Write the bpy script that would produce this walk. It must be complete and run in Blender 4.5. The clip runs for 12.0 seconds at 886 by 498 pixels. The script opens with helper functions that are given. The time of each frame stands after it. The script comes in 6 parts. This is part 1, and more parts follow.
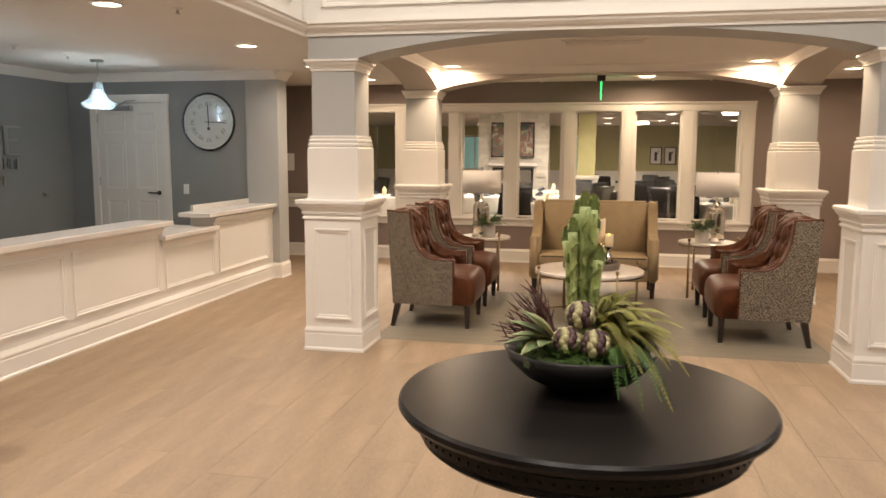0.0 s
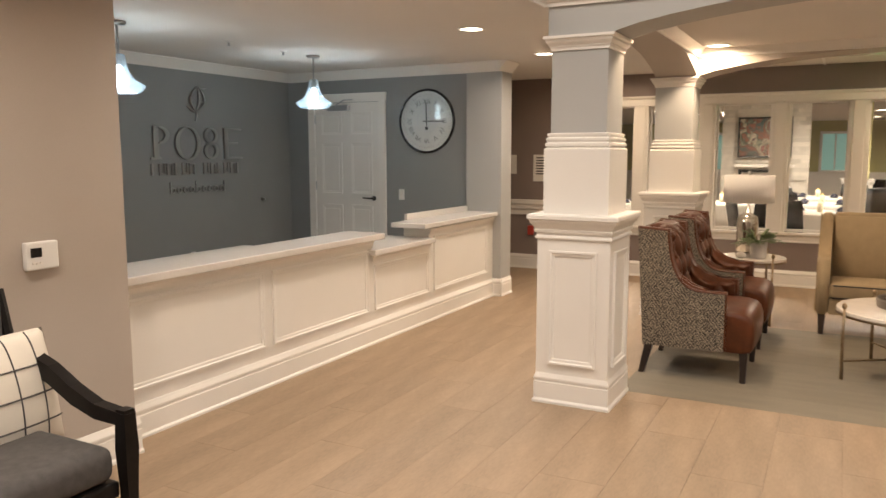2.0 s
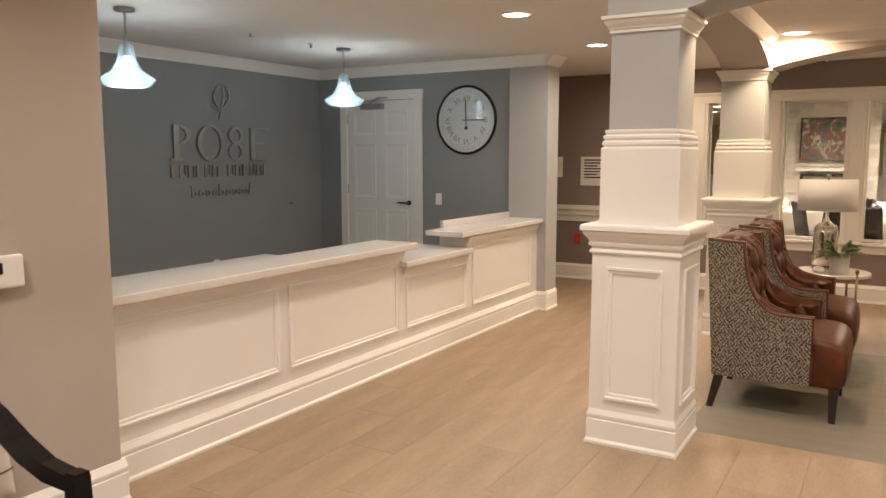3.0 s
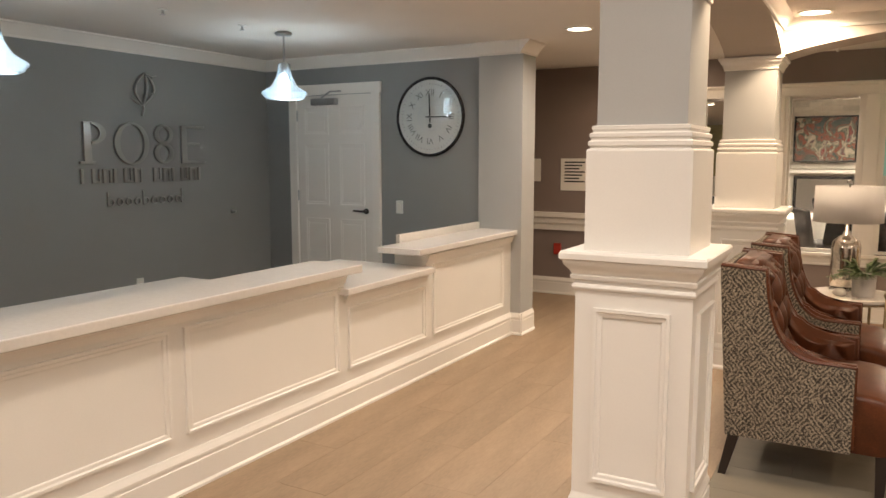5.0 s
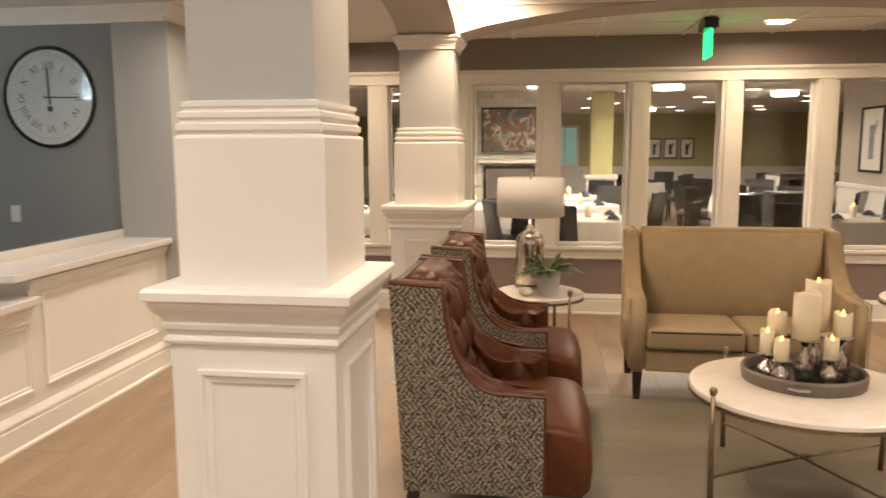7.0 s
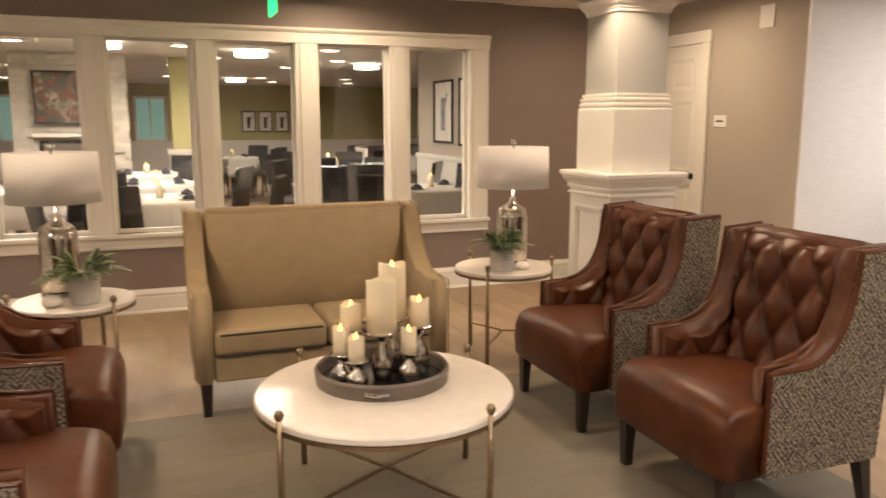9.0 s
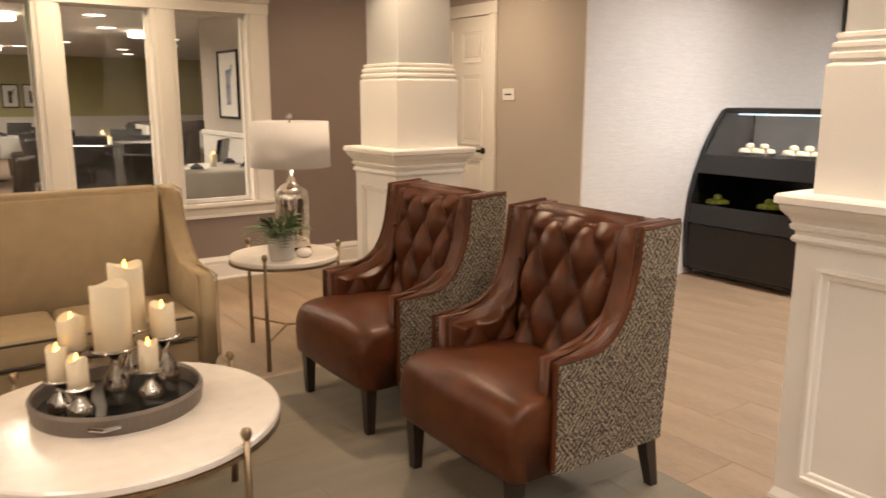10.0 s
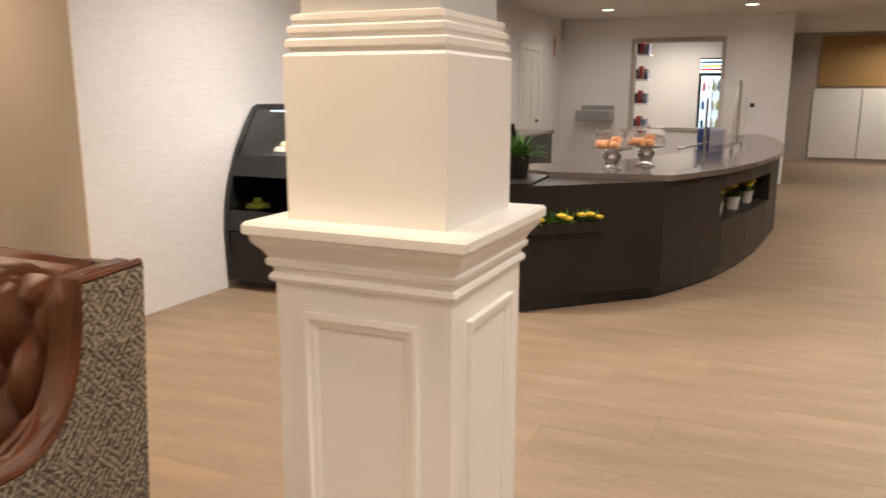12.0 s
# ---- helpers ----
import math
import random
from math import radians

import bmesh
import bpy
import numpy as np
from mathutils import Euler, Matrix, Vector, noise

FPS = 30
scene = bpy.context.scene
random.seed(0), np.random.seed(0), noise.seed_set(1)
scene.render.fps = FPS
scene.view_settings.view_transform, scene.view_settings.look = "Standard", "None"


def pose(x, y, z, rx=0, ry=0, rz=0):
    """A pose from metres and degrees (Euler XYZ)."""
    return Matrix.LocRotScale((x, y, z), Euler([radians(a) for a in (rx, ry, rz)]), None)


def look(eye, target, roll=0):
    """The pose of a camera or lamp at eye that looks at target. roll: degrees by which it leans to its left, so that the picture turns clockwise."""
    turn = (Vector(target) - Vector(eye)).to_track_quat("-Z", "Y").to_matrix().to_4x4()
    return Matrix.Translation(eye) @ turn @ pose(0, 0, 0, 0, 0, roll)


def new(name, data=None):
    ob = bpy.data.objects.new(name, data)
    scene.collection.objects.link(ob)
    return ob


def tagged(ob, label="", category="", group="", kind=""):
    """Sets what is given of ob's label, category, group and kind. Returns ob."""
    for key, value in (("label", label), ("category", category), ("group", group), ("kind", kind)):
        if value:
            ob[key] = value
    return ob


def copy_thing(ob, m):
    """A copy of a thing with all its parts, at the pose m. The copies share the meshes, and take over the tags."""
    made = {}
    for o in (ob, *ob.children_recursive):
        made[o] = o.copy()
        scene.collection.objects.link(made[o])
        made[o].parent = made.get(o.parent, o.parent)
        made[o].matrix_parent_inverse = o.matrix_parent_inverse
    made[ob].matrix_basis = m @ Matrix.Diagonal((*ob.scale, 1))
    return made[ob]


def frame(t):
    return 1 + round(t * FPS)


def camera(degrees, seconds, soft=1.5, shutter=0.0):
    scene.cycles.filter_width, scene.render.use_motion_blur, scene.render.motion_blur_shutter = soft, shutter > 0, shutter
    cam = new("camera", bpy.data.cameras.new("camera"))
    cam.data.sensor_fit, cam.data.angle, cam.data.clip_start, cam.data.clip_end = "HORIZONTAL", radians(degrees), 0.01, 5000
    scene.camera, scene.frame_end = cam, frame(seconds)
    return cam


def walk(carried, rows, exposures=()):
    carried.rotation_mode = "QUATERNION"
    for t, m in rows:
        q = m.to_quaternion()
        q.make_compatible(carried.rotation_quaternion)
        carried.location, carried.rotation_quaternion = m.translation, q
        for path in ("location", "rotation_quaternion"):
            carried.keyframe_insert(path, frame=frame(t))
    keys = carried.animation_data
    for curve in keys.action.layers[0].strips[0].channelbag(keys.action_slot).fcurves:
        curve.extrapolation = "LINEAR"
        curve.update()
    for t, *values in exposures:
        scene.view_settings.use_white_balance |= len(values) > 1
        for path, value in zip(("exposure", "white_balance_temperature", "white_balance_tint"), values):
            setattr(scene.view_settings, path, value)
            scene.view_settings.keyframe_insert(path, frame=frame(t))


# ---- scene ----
cam = camera(60.4, 12.0, shutter=0.3)
PATH = [
    (0, (0.626, 0.615, 1.46), (0.22, 2.557, 1.21), 0.3),
    (0.5, (0.51, 0.874, 1.471), (0.017, 2.795, 1.219), 0.1),
    (1, (0.379, 1.152, 1.457), (-0.24, 3.037, 1.205), -0.0),
    (1.5, (0.217, 1.439, 1.457), (-0.564, 3.263, 1.205), -0.0),
    (2, (0.051, 1.693, 1.468), (-0.871, 3.451, 1.218), -0.1),
    (2.5, (-0.092, 1.981, 1.46), (-1.08, 3.703, 1.214), -0.0),
    (3, (-0.221, 2.233, 1.452), (-1.237, 3.94, 1.21), 0.0),
    (5, (-0.555, 3.14, 1.467), (-1.528, 4.87, 1.226), -0.0),
    (5.5, (-0.576, 3.396, 1.457), (-1.424, 5.191, 1.214), -0.1),
    (6, (-0.575, 3.655, 1.468), (-1.255, 5.519, 1.218), -0.1),
    (6.5, (-0.552, 3.871, 1.462), (-1.06, 5.788, 1.205), -0.1),
    (7, (-0.556, 4.079, 1.464), (-0.835, 6.042, 1.199), -0.2),
    (9, (-0.228, 4.803, 1.419), (0.473, 6.647, 1.088), 0.0),
    (9.5, (-0.049, 4.943, 1.39), (0.875, 6.678, 1.019), -0.0),
    (10, (0.083, 5.057, 1.398), (1.21, 6.662, 1.007), 0.1),
    (10.5, (0.213, 5.149, 1.408), (1.531, 6.598, 1.003), 0.2),
    (11, (0.36, 5.215, 1.397), (1.891, 6.437, 0.996), 0.3),
    (11.5, (0.593, 5.226, 1.403), (2.273, 6.233, 0.999), 0.2),
    (12, (0.812, 5.218, 1.411), (2.601, 6.016, 1.007), 0.2),
]
walk(cam, [(t, look(eye, target, roll)) for t, eye, target, roll in PATH])

# ---- light ----
world = bpy.data.worlds.new("world")
scene.world = world
world.use_nodes = True
world.node_tree.nodes["Background"].inputs[0].default_value = (0.6, 0.7, 0.85, 1)
world.node_tree.nodes["Background"].inputs[1].default_value = 0.15
scene.view_settings.exposure = 0.0
AMBER = (1.0, 0.74, 0.50)
WARM, COOL, SOFT = (1.0, 0.84, 0.70), (0.80, 0.93, 1.0), (1.0, 0.91, 0.83)


def area_lamp(name, x, y, z, watts, size, colour, spread=170):
    d = bpy.data.lights.new(name, "AREA")
    d.shape, d.size, d.energy, d.color, d.spread = "DISK", size, watts, colour, radians(spread)
    ob = new(name, d)
    ob.matrix_world = pose(x, y, z)
    return ob


# ---- materials ----
def mat(name, rgb, rough=0.5, metal=0.0, scale=8.0, var=0.12, bump=0.1, fine=120.0, coat=0.0, rand=0.0, spec=0.5, stretch=(1, 1, 1)):
    m = bpy.data.materials.new(name)
    m.use_nodes = True
    t = m.node_tree
    b = t.nodes["Principled BSDF"]
    b.inputs["Roughness"].default_value = rough
    b.inputs["Metallic"].default_value = metal
    b.inputs["Coat Weight"].default_value = coat
    b.inputs["Specular IOR Level"].default_value = spec
    co = t.nodes.new("ShaderNodeTexCoord")
    mp = t.nodes.new("ShaderNodeMapping")
    mp.inputs["Scale"].default_value = stretch
    t.links.new(co.outputs["Object"], mp.inputs[0])
    n1, n2 = t.nodes.new("ShaderNodeTexNoise"), t.nodes.new("ShaderNodeTexNoise")
    for n, s, det in ((n1, scale, 3), (n2, fine, 2)):
        n.inputs["Scale"].default_value, n.inputs["Detail"].default_value = s, det
        t.links.new(mp.outputs[0], n.inputs["Vector"])
    mixn = t.nodes.new("ShaderNodeMix")
    mixn.inputs[0].default_value = 0.4
    t.links.new(n1.outputs[0], mixn.inputs[2]), t.links.new(n2.outputs[0], mixn.inputs[3])
    fac = mixn.outputs[0]
    if rand:
        info, add = t.nodes.new("ShaderNodeObjectInfo"), t.nodes.new("ShaderNodeMath")
        sub = t.nodes.new("ShaderNodeMath")
        sub.operation, sub.inputs[1].default_value = "MULTIPLY_ADD", rand
        sub.inputs[2].default_value = -rand / 2
        t.links.new(info.outputs["Random"], sub.inputs[0])
        t.links.new(fac, add.inputs[0]), t.links.new(sub.outputs[0], add.inputs[1])
        fac = add.outputs[0]
    ramp = t.nodes.new("ShaderNodeValToRGB")
    ramp.color_ramp.elements[0].position, ramp.color_ramp.elements[1].position = 0.3, 0.7
    ramp.color_ramp.elements[0].color = (*[c * (1 - var) for c in rgb], 1)
    ramp.color_ramp.elements[1].color = (*[min(1, c * (1 + var)) for c in rgb], 1)
    t.links.new(fac, ramp.inputs[0]), t.links.new(ramp.outputs[0], b.inputs["Base Color"])
    if bump:
        bp = t.nodes.new("ShaderNodeBump")
        bp.inputs["Strength"].default_value, bp.inputs["Distance"].default_value = bump, 0.004
        t.links.new(mixn.outputs[0], bp.inputs["Height"]), t.links.new(bp.outputs[0], b.inputs["Normal"])
    return m


def glow(name, rgb, strength):
    m = bpy.data.materials.new(name)
    m.use_nodes = True
    b = m.node_tree.nodes["Principled BSDF"]
    b.inputs["Base Color"].default_value = (*rgb, 1)
    b.inputs["Emission Color"].default_value = (*rgb, 1)
    b.inputs["Emission Strength"].default_value = strength
    return m


def glass(name, rgb=(1, 1, 1), rough=0.0, ior=1.45):
    m = bpy.data.materials.new(name)
    m.use_nodes = True
    b = m.node_tree.nodes["Principled BSDF"]
    b.inputs["Base Color"].default_value = (*rgb, 1)
    b.inputs["Roughness"].default_value, b.inputs["IOR"].default_value = rough, ior
    b.inputs["Transmission Weight"].default_value = 1.0
    return m


M_WHITE = mat("white paint", (0.76, 0.73, 0.68), 0.35, var=0.025, bump=0.04, scale=3)
M_WHITE2 = mat("white satin trim", (0.78, 0.75, 0.70), 0.3, var=0.02, bump=0.03, scale=3)
M_GREY = mat("grey wall paint", (0.40, 0.40, 0.385), 0.75, var=0.04, bump=0.12, scale=2, fine=250)
M_SLATE = mat("slate grey wall paint", (0.245, 0.252, 0.250), 0.7, var=0.05, bump=0.12, scale=2, fine=250)
M_BROWN = mat("taupe brown wall paint", (0.235, 0.185, 0.165), 0.55, var=0.07, bump=0.15, scale=2.5, fine=200)
M_TAUPE = mat("light taupe wall paint", (0.42, 0.37, 0.32), 0.75, var=0.04, bump=0.12, scale=2, fine=250)
M_CEIL = mat("ceiling paint", (0.70, 0.66, 0.61), 0.9, var=0.03, bump=0.1, scale=2, fine=200)
M_PLANK = mat("beige plank tile", (0.305, 0.217, 0.141), 0.54, var=0.22, bump=0.06, scale=2.2, fine=30, rand=0.10, stretch=(4, 0.7, 1))
M_PLANKG = mat("grey green plank", (0.185, 0.158, 0.116), 0.65, var=0.13, bump=0.06, scale=2.2, fine=40, rand=0.12, stretch=(0.7, 5, 1))
M_GROUT = mat("grout", (0.25, 0.18, 0.12), 0.9, var=0.1)
M_LEATHER = mat("brown leather", (0.076, 0.0225, 0.0078), 0.37, spec=0.27, var=0.42, bump=0.22, scale=11, fine=220)
M_BLACKW = mat("black stained wood", (0.008, 0.0065, 0.006), 0.32, spec=0.17, var=0.3, bump=0.05, scale=10, fine=80)
M_DARKLEG = mat("espresso wood", (0.022, 0.014, 0.011), 0.35, var=0.3, bump=0.05)
M_SOFA = mat("olive tan upholstery", (0.335, 0.25, 0.145), 0.85, var=0.10, bump=0.35, scale=14, fine=420)
M_PIPE = mat("dark piping", (0.03, 0.025, 0.02), 0.6)
M_MARBLE = mat("white marble", (0.76, 0.70, 0.63), 0.2, var=0.09, bump=0.0, scale=4, fine=18)
M_BRASS = mat("antique brass", (0.30, 0.225, 0.14), 0.38, metal=0.9, var=0.25, bump=0.08, scale=30)
M_MERC = mat("mercury glass", (0.62, 0.58, 0.53), 0.09, metal=1.0, var=0.35, bump=0.25, scale=26, fine=90)
M_CHROME = mat("polished steel", (0.6, 0.6, 0.6), 0.15, metal=1.0, var=0.05, bump=0)
M_STEEL = mat("brushed steel", (0.45, 0.45, 0.45), 0.35, metal=1.0, var=0.1, bump=0.05)
M_DARKM = mat("dark bronze metal", (0.05, 0.045, 0.04), 0.4, metal=0.8, var=0.2)
M_QUARTZ = mat("pale quartz", (0.66, 0.63, 0.59), 0.25, var=0.05, bump=0, scale=60, fine=300)
M_CAFEB = mat("dark laminate", (0.019, 0.0155, 0.0135), 0.42, spec=0.3, var=0.2, bump=0.05, scale=3, fine=60)
M_CAFET = mat("brown quartz top", (0.13, 0.10, 0.085), 0.15, var=0.15, bump=0, scale=40, fine=200)
M_CASE = mat("black case metal", (0.012, 0.012, 0.013), 0.25, var=0.15, bump=0.02)
M_TILE = mat("glossy white tile", (0.78, 0.76, 0.75), 0.20, var=0.05, bump=0.8, scale=14, fine=45, stretch=(0.5, 0.5, 2.6))
M_CANDLE = mat("ivory wax", (0.84, 0.74, 0.55), 0.5, var=0.05, bump=0.1)
M_SHADE = mat("white linen shade", (0.78, 0.76, 0.74), 0.8, var=0.03, bump=0.25, scale=30, fine=500)
M_POT = mat("grey concrete pot", (0.50, 0.47, 0.44), 0.7, var=0.1, bump=0.1)
M_LEAF = mat("sage leaf", (0.14, 0.19, 0.085), 0.5, var=0.4, bump=0.1, scale=20)
M_GREEN = mat("fresh green", (0.075, 0.16, 0.03), 0.5, var=0.45, bump=0.1, scale=25)
M_PALE = mat("pale green pitcher", (0.33, 0.40, 0.15), 0.45, var=0.42, bump=0.2, scale=18)
M_FERN = mat("olive fern", (0.20, 0.19, 0.035), 0.55, var=0.45, bump=0.1, scale=14)
M_MOSS = mat("moss", (0.05, 0.09, 0.016), 0.95, var=0.6, bump=1.0, scale=40)
M_RED = mat("burgundy spikes", (0.06, 0.017, 0.014), 0.5, var=0.4)
M_CREAM = mat("cream artichoke scale", (0.36, 0.33, 0.17), 0.55, var=0.3)
M_PURP = mat("purple artichoke scale", (0.060, 0.026, 0.028), 0.55, var=0.35)
M_BLACKP = mat("black bowl glaze", (0.012, 0.012, 0.012), 0.3, var=0.2)
M_GREYF = mat("charcoal seat fabric", (0.07, 0.065, 0.062), 0.9, var=0.25, bump=0.3, scale=30, fine=300)
M_CLOCKF = mat("clock face", (0.46, 0.45, 0.41), 0.5, var=0.06, bump=0)
M_NUM = mat("faded grey numerals", (0.12, 0.12, 0.11), 0.5)
M_INK = mat("black ink", (0.02, 0.02, 0.02), 0.5, var=0.1)
M_PLAST = mat("white plastic", (0.75, 0.74, 0.71), 0.4, var=0.02, bump=0)
M_LOGO = mat("satin steel letters", (0.36, 0.36, 0.36), 0.28, metal=1.0, var=0.05, bump=0)
M_LIME = mat("yellow green paint", (0.46, 0.43, 0.20), 0.7, var=0.05, bump=0.1)
M_CLOTH = mat("white tablecloth", (0.70, 0.67, 0.61), 0.85, var=0.04, bump=0.1)
M_STONE = mat("white ledge stone", (0.66, 0.62, 0.55), 0.85, var=0.14, bump=0.6, scale=10, rand=0.5)
M_DCARPET = mat("brown patterned carpet", (0.20, 0.145, 0.105), 0.95, var=0.3, bump=0.2, scale=5)
M_CORK = mat("cork board", (0.32, 0.19, 0.07), 0.9, var=0.25, bump=0.2, scale=60)
M_FRUITG = mat("green apple skin", (0.36, 0.42, 0.06), 0.3, var=0.2)
M_FRUITR = mat("red apple skin", (0.40, 0.045, 0.03), 0.3, var=0.3)
M_BREAD = mat("pastry crust", (0.42, 0.17, 0.06), 0.6, var=0.4, scale=30)
M_YELLOW = mat("yellow petals", (0.62, 0.46, 0.05), 0.6, var=0.2)
M_BLUE = mat("dark blue plastic", (0.02, 0.05, 0.16), 0.4)
M_NAVY = mat("navy napkin", (0.012, 0.014, 0.035), 0.8)
M_GLASS = glass("clear glass")
M_PENDG = glass("pendant glass", (0.86, 0.95, 1.0), 0.25)
M_PENDG.node_tree.nodes["Principled BSDF"].inputs["Transmission Weight"].default_value = 0.8
M_CAN = glow("lit lamp disc", (1.0, 0.86, 0.66), 9.0)
M_BULB = glow("cool bulb", (0.80, 0.92, 1.0), 30.0)
M_FLAME = glow("flame glow", (1.0, 0.55, 0.12), 6.0)
M_EXIT = glow("green exit glow", (0.03, 0.9, 0.22), 2.2)
M_FRIDGE = glow("lit cooler interior", (0.65, 0.85, 1.0), 1.6)
M_DAY = glow("daylight outside", (0.22, 0.40, 0.34), 0.45)


def fabric_weave():
    """Woven chenille in broken diagonal dashes of cream on dark grey brown."""
    m = mat("woven chenille", (0.12, 0.11, 0.09), 0.9, bump=0.0)
    t = m.node_tree
    b = t.nodes["Principled BSDF"]
    co = t.nodes.new("ShaderNodeTexCoord")
    outs = []
    sxyz, nz, fine = t.nodes.new("ShaderNodeSeparateXYZ"), t.nodes.new("ShaderNodeTexNoise"), t.nodes.new("ShaderNodeTexNoise")
    t.links.new(co.outputs["Object"], sxyz.inputs[0])
    for n, sc in ((nz, 70), (fine, 130)):
        n.inputs["Scale"].default_value, n.inputs["Detail"].default_value = sc, 2
        t.links.new(co.outputs["Object"], n.inputs["Vector"])

    def maths(op, a, b, c=None):
        m2 = t.nodes.new("ShaderNodeMath")
        m2.operation = op
        for i, v in enumerate((a, b, c)):
            if v is None:
                continue
            if isinstance(v, (int, float)):
                m2.inputs[i].default_value = v
            else:
                t.links.new(v, m2.inputs[i])
        return m2.outputs[0]

    across = maths("ADD", sxyz.outputs[0], sxyz.outputs[1])
    wobble = maths("MULTIPLY", nz.outputs[0], 9.0)
    for turn in (0.8, -0.8):
        line = maths("MULTIPLY_ADD", sxyz.outputs[2], turn, across)
        wave = maths("SINE", maths("MULTIPLY_ADD", line, 300.0, wobble), 0)
        outs.append(maths("ADD", maths("MULTIPLY_ADD", wave, 0.135, 0.04), maths("MULTIPLY", fine.outputs[0], 0.9)))
    ch = t.nodes.new("ShaderNodeTexVoronoi")
    ch.inputs["Scale"].default_value = 30
    t.links.new(co.outputs["Object"], ch.inputs["Vector"])
    sep = t.nodes.new("ShaderNodeSeparateColor")
    t.links.new(ch.outputs["Color"], sep.inputs[0])
    gt = t.nodes.new("ShaderNodeMath")
    gt.operation, gt.inputs[1].default_value = "GREATER_THAN", 0.5
    t.links.new(sep.outputs[0], gt.inputs[0])
    mx = t.nodes.new("ShaderNodeMix")
    t.links.new(gt.outputs[0], mx.inputs[0]), t.links.new(outs[0], mx.inputs[2]), t.links.new(outs[1], mx.inputs[3])
    rp = t.nodes.new("ShaderNodeValToRGB")
    e = rp.color_ramp.elements
    e[0].position, e[0].color, e[1].position, e[1].color = 0.36, (0.034, 0.027, 0.021, 1), 0.70, (0.32, 0.265, 0.195, 1)
    t.links.new(mx.outputs[0], rp.inputs[0]), t.links.new(rp.outputs[0], b.inputs["Base Color"])
    bp = t.nodes.new("ShaderNodeBump")
    bp.inputs["Strength"].default_value, bp.inputs["Distance"].default_value = 0.6, 0.003
    t.links.new(mx.outputs[0], bp.inputs["Height"]), t.links.new(bp.outputs[0], b.inputs["Normal"])
    return m


M_WEAVE = fabric_weave()


def let_light_through(m, share, rgb):
    """Thin cloth: part of the light passes and scatters."""
    t = m.node_tree
    out, b = t.nodes["Material Output"], t.nodes["Principled BSDF"]
    tr, mx = t.nodes.new("ShaderNodeBsdfTranslucent"), t.nodes.new("ShaderNodeMixShader")
    tr.inputs["Color"].default_value = (*rgb, 1)
    mx.inputs[0].default_value = share
    t.links.new(b.outputs[0], mx.inputs[1]), t.links.new(tr.outputs[0], mx.inputs[2]), t.links.new(mx.outputs[0], out.inputs["Surface"])


let_light_through(M_SHADE, 0.5, (0.82, 0.81, 0.82))


def abstract_paint(name, cols, scale):
    m = mat(name, (0.3, 0.3, 0.3), 0.5, bump=0)
    t = m.node_tree
    b = t.nodes["Principled BSDF"]
    co, v = t.nodes.new("ShaderNodeTexCoord"), t.nodes.new("ShaderNodeTexNoise")
    v.inputs["Scale"].default_value, v.inputs["Detail"].default_value, v.inputs["Distortion"].default_value = scale, 4, 1.2
    rp = t.nodes.new("ShaderNodeValToRGB")
    while len(rp.color_ramp.elements) < len(cols):
        rp.color_ramp.elements.new(0.5)
    for i, c in enumerate(cols):
        rp.color_ramp.elements[i].position = 0.3 + 0.4 * i / (len(cols) - 1)
        rp.color_ramp.elements[i].color = (*c, 1)
    t.links.new(co.outputs["Object"], v.inputs["Vector"]), t.links.new(v.outputs[0], rp.inputs[0]), t.links.new(rp.outputs[0], b.inputs["Base Color"])
    return m


M_ART = abstract_paint("abstract painting", [(0.02, 0.03, 0.03), (0.03, 0.06, 0.05), (0.05, 0.06, 0.05), (0.24, 0.05, 0.02), (0.03, 0.06, 0.04), (0.42, 0.36, 0.27), (0.06, 0.05, 0.05), (0.20, 0.03, 0.02)], 4.5)
M_BOTTLES = abstract_paint("stocked bottles", [(0.25, 0.03, 0.03), (0.4, 0.4, 0.4), (0.02, 0.1, 0.3), (0.5, 0.35, 0.05)], 14)


# ---- mesh helpers ----
def part(name, bm, material, parent=None, label="", smooth=False):
    bmesh.ops.recalc_face_normals(bm, faces=bm.faces)
    me = bpy.data.meshes.new(name)
    bm.to_mesh(me)
    bm.free()
    me.materials.append(material)
    if smooth:
        for p in me.polygons:
            p.use_smooth = True
    ob = new(name, me)
    if parent is not None:
        ob.parent = parent
    if label:
        ob["label"] = label
    return ob


def thing(name, x, y, z, label, category, group="", rz=0.0, kind=""):
    ob = new(name)
    ob.empty_display_size = 0.1
    ob.matrix_basis = pose(x, y, z, 0, 0, rz)
    return tagged(ob, label, category, group, kind)


def box(x0, x1, y0, y1, z0, z1, bevel=0.0, bm=None, seg=2):
    own = bmesh.new()
    bmesh.ops.create_cube(own, size=1)
    for v in own.verts:
        v.co = Vector(((x0 + x1) / 2 + v.co.x * (x1 - x0), (y0 + y1) / 2 + v.co.y * (y1 - y0), (z0 + z1) / 2 + v.co.z * (z1 - z0)))
    if bevel:
        bmesh.ops.bevel(own, geom=own.edges[:], offset=bevel, segments=seg, affect="EDGES", profile=0.5)
    if bm is None:
        return own
    tmp = bpy.data.meshes.new("tmp")
    own.to_mesh(tmp)
    own.free()
    bm.from_mesh(tmp)
    bpy.data.meshes.remove(tmp)
    return bm


